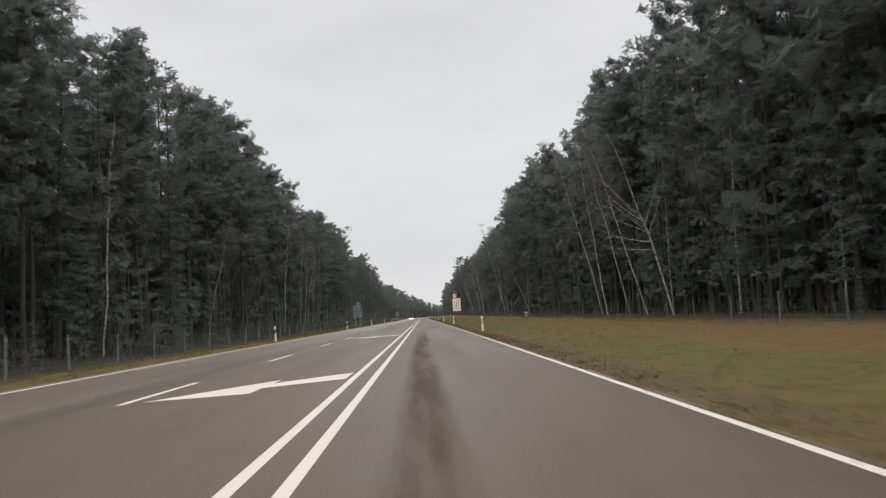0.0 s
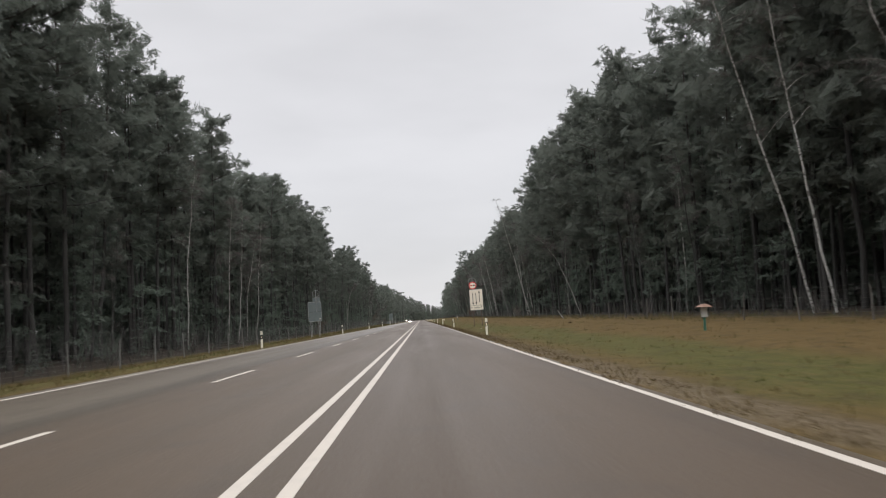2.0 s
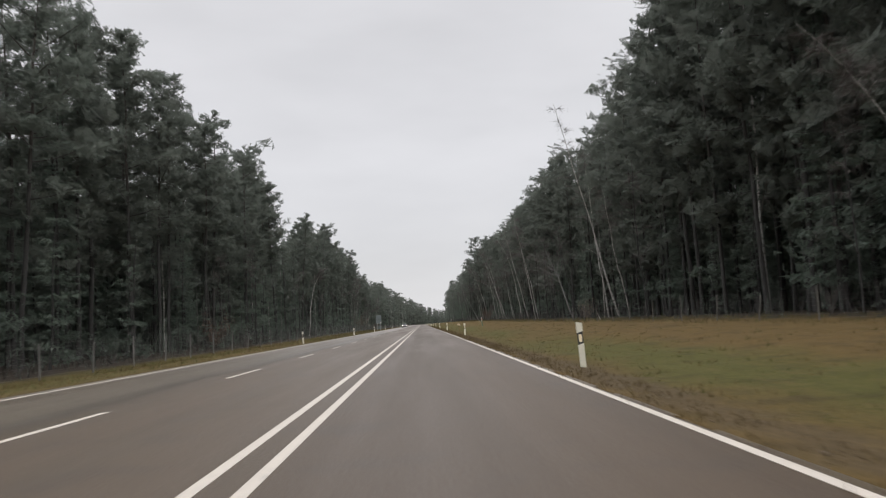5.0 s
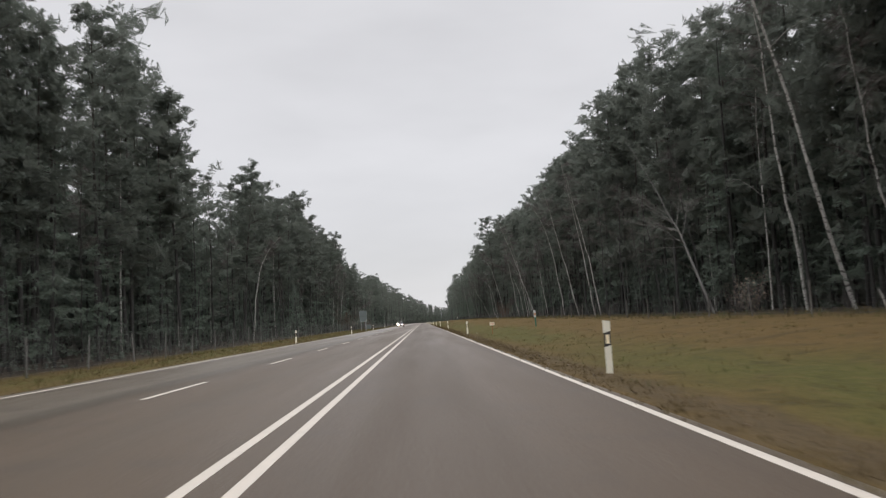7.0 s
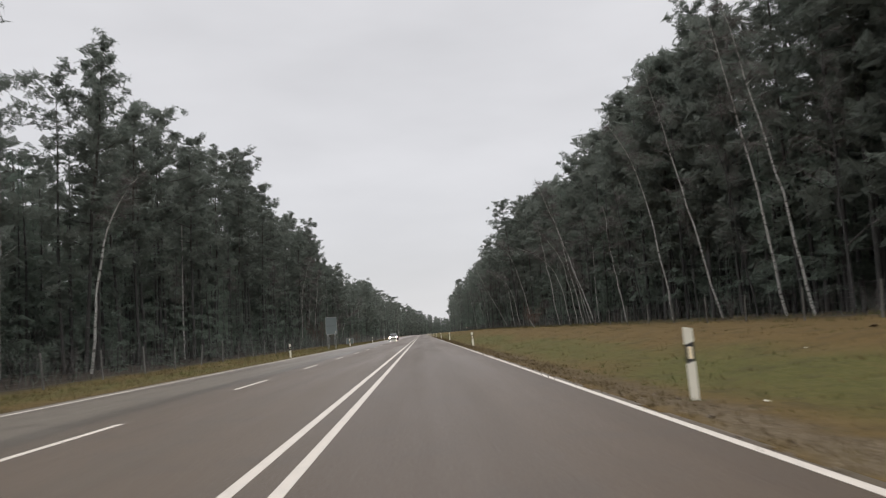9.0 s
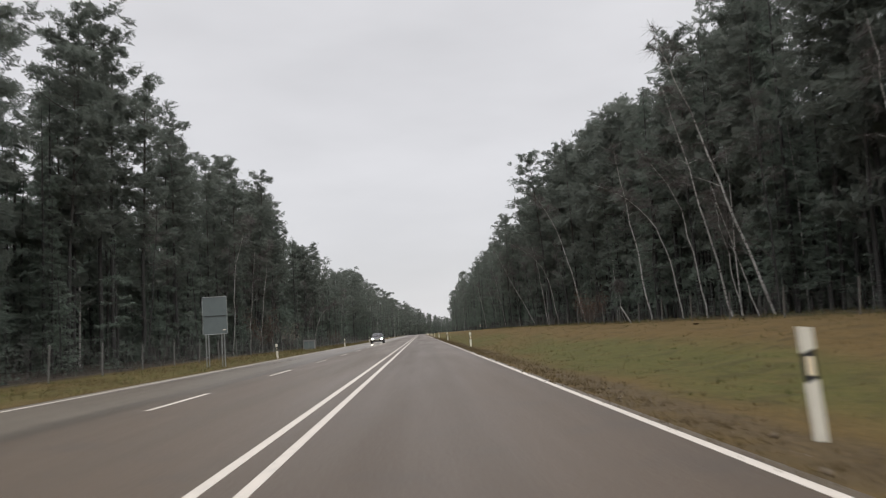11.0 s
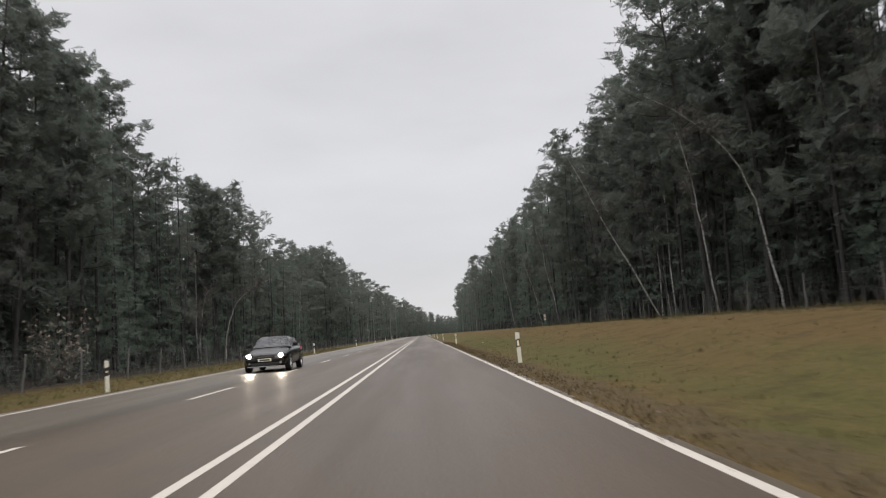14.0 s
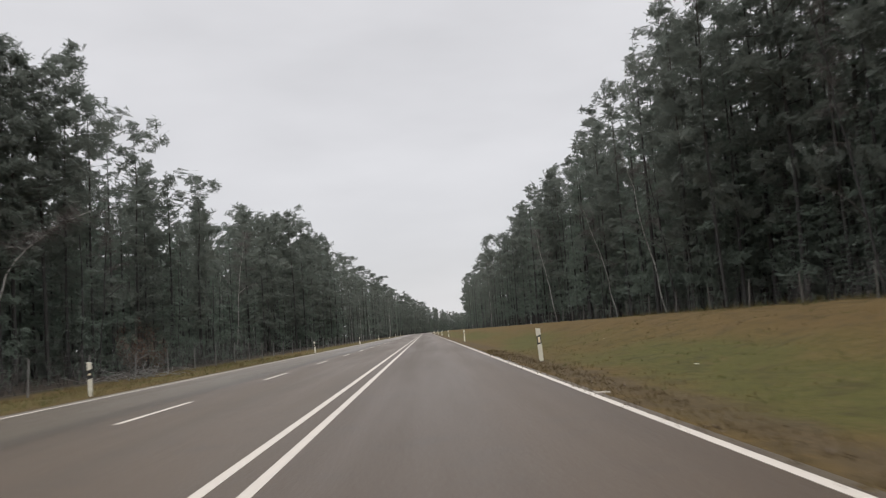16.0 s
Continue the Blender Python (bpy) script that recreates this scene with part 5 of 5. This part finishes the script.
        part("mirror_arm", rod((s * 0.82, -0.42, 1.0), (s * 0.92, -0.43, 1.03), 0.02, 6), TRIM, mirror)
        lamp = part("headlamp", box(s * 0.66 - 0.17, s * 0.66 + 0.17, -2.27, -2.08, 0.585, 0.715, 0.03), TRIM, c, "dark headlamp housing")
        part("lens", disc(s * 0.63, 0.655, 0.072, -2.30, -2.262, 20), LAMP, lamp, "bright lit lens")
        part("fog_lamp", disc(s * 0.62, 0.37, 0.05, -2.275, -2.24, 16), CHROME, c)
        part("rear_lamp", box(s * 0.66 - 0.16, s * 0.66 + 0.16, 2.20, 2.30, 0.78, 0.92, 0.02), SIGN_RED, c, "red rear lamp")
        for y in (-1.45, 1.40):
            wheel = part("wheel", rod((s * 0.74, y, 0.32), (s * 0.90, y, 0.32), 0.20, 24), ZINC, c, "alloy wheel")
            bm = bmesh.new()
            for i in range(28):
                a = 6.28319 * i / 28
                for rr, dx in ((0.21, 0.72), (0.30, 0.70), (0.32, 0.73), (0.32, 0.89), (0.30, 0.92), (0.21, 0.905)):
                    bm.verts.new((s * dx, y + rr * math.cos(a), 0.32 + rr * math.sin(a)))
            bm.verts.ensure_lookup_table()
            for i in range(28):
                for k in range(6):
                    p, q = 6 * i, 6 * ((i + 1) % 28)
                    bm.faces.new([bm.verts[j] for j in (p + k, p + (k + 1) % 6, q + (k + 1) % 6, q + k)])
            bmesh.ops.recalc_face_normals(bm, faces=bm.faces)
            part("tyre", bm, RUBBER, wheel, "black tyre")
            for i in range(5):
                a = 6.28319 * i / 5
                part("spoke", rod((s * 0.905, y, 0.32), (s * 0.905, y + 0.19 * math.cos(a), 0.32 + 0.19 * math.sin(a)), 0.022, 6), CHROME, wheel)
    grille = part("grille", box(-0.40, 0.40, -2.31, -2.24, 0.57, 0.69, 0.02), TRIM, c, "black grille")
    for z in (0.60, 0.63, 0.66):
        part("slat", box(-0.37, 0.37, -2.318, -2.305, z - 0.006, z + 0.006), CHROME, grille)
    part("bumper", box(-0.74, 0.74, -2.34, -2.2, 0.42, 0.55, 0.05), CAR_PAINT, c)
    part("air_intake", box(-0.55, 0.55, -2.315, -2.2, 0.27, 0.38, 0.02), TRIM, c, "black lower intake")
    part("lip", box(-0.7, 0.7, -2.33, -2.2, 0.215, 0.25, 0.012), ZINC, c)
    plate = part("number_plate", box(-0.26, 0.26, -2.362, -2.335, 0.435, 0.545, 0.005), PLATE, c, "pale number plate")
    part("plate_bar", box(-0.20, 0.21, -2.367, -2.361, 0.462, 0.518), SIGN_BLACK, plate, "dark bar")
    return c


car_ob = car()
car_ob.matrix_basis = pose(-4.45, 413.4, 0.0, 0, 0, 0)

# ---- leaning stakes ----
for x, y, length, lean in ((17.0, 147.0, 1.3, -32), (16.7, 356.7, 1.6, -30), (20.2, 222.5, 1.2, -24)):
    b = Bits()
    t = np.linspace(0, 1, 5)
    b.tube(np.c_[0.03 * np.sin(5 * t), 0.02 * t, t * length - 0.15], [0.055, 0.052, 0.05, 0.048, 0.03], 8, 0)
    v, f, m = b.arrays()
    st = tagged(new("leaning_stake", tri_mesh("leaning_stake", v, f, m, [BIRCH_BARK])), "pale barked stake leaning over in the grass by the fence", "stake", "leaning stakes")
    st.matrix_basis = at(x, y, 0, 30 * y, 1.0, lean)

# ---- litter, heaps, twigs ----


def scrap(label, size, material, seed, name, category, flat=0.35):
    r = np.random.default_rng(seed)
    bm = bmesh.new()
    bmesh.ops.create_icosphere(bm, subdivisions=2, radius=size)
    for v in bm.verts:
        v.co *= 1 + r.normal(0, 0.22)
        v.co.z *= flat
        v.co.x *= 1.5
    me = bpy.data.meshes.new(name)
    bm.to_mesh(me)
    bm.free()
    me.materials.append(material)
    return tagged(new(name, me), label, category)


paper = scrap("crumpled white litter lying in the grass", 0.055, POST_WHITE, 5, "litter", "litter")
for x, y, s in ((6.6, 130.8, 1.4), (5.75, 123.8, 1.1), (6.9, 447.5, 1.1), (8.2, 462.0, 0.6), (5.7, 254.4, 0.9), (9.8, 262.0, 0.8), (7.4, 368.0, 0.5), (9.5, 118.0, 0.7)):
    stand(paper, at(x, y, 0.02, y * 31, 0.62 * s), "litter on the verge")
heap = scrap("low dark molehill in the mown grass", 0.17, make_plain("dug_soil", (0.078, 0.054, 0.032), 0.95, 0, 0.4, 6.0, 0.1), 6, "molehill", "molehill", 0.45)
for k in range(22):
    stand(heap, at(rng.uniform(9.0, 16.5), 60 + k * 18.3 + rng.uniform(-5, 5), 0.02, 70.0 * k, rng.uniform(0.45, 1.35)), "molehills on the verge")
r = np.random.default_rng(8)
b = Bits()
for k in range(90):
    p = np.array([r.normal(0, 1.1), r.normal(0, 0.7), abs(r.normal(0.2, 0.22))])
    d = unit(r.normal(0, 1, 3) * (1, 1, 0.35)) * r.uniform(0.5, 1.5)
    b.tube(np.stack([p - d / 2, p + r.normal(0, 0.05, 3), p + d / 2]), [0.012, 0.016, 0.006], 4, 0)
v, f, m = b.arrays()
ob = tagged(new("twig_heap", tri_mesh("twig_heap", v, f, m, [GREY_WOOD])), "heap of cut grey branches beside the fence", "branches", kind="stuff")
ob.matrix_basis = at(-13.2, 474.0, 0.05, 20)

# ---- grass ----


def grass(name, label, x0, x1, y0, y1, count, lo, hi, mats, seed, clump=0.07, bias=1.0):
    r = np.random.default_rng(seed)
    x = x0 + (x1 - x0) * r.uniform(0, 1, count) ** bias
    y = r.uniform(y0, y1, count)
    k = 6
    base = np.stack([x, y, land(x, y)], -1)[:, None] + r.normal(0, 1, (count, k, 3)) * np.array([clump, clump, 0])
    ln = r.uniform(lo, hi, (count, 1, 1)) * r.uniform(0.6, 1.2, (count, k, 1))
    tip = base + unit(r.normal(0, 0.55, (count, k, 3)) + np.array([0, 0, 1.0])) * ln
    bits = Bits()
    bits.blades(base.reshape(-1, 3) - [0, 0, 0.01], tip.reshape(-1, 3), np.full(count * k, 0.016), r, 0)
    v, f, m = bits.arrays()
    m = np.repeat(r.integers(0, len(mats), count), k)
    tagged(new(name, tri_mesh(name, v, f, m, mats)), label, "grass", kind="stuff")


grass("verge_grass", "short mown grass, green and dry, on the verge", 4.9, 14.0, 0, 470, 9000, 0.05, 0.13, [GRASS_GREEN, GRASS_DRY, GRASS_DRY], 21, 0.09, 1.3)
grass("verge_grass", "dry brown grass beyond the far lane", -7.8, -15.0, 15, 500, 9000, 0.10, 0.32, [GRASS_DARK, GRASS_DRY, GRASS_GREEN], 22, 0.10, 1.0)
grass("fence_grass", "taller dry grass along the wire fence", 15.5, 22.5, 30, 500, 6000, 0.15, 0.45, [GRASS_DRY, GRASS_DRY, GRASS_GREEN], 23, 0.12)
grass("matted_grass", "dark matted grass and dirt overhanging the asphalt edge", 4.10, 4.9, 0, 470, 6000, 0.04, 0.11, [GRASS_DARK, GRASS_DARK, GRASS_DRY], 24, 0.10, 1.2)
gr = np.random.default_rng(31)
b = Bits()
for x0, x1, n in ((4.06, 4.85, 1800), (-7.8, -7.25, 900)):
    for k in range(n):
        x, y = gr.uniform(x0, x1), gr.uniform(0, 470)
        p = np.array([x, y, z_at(x, y)])
        q = gr.normal(0, 1, (4, 3)) * gr.uniform(0.008, 0.03)
        b.add(p + q, [(0, 1, 2), (0, 2, 3), (0, 3, 1), (1, 3, 2)], 0)
v, f, m = b.arrays()
tagged(new("gravel", tri_mesh("gravel", v, f, m, [BROWN_GRIT])), "loose gravel along the edge of the asphalt", "gravel", kind="stuff")
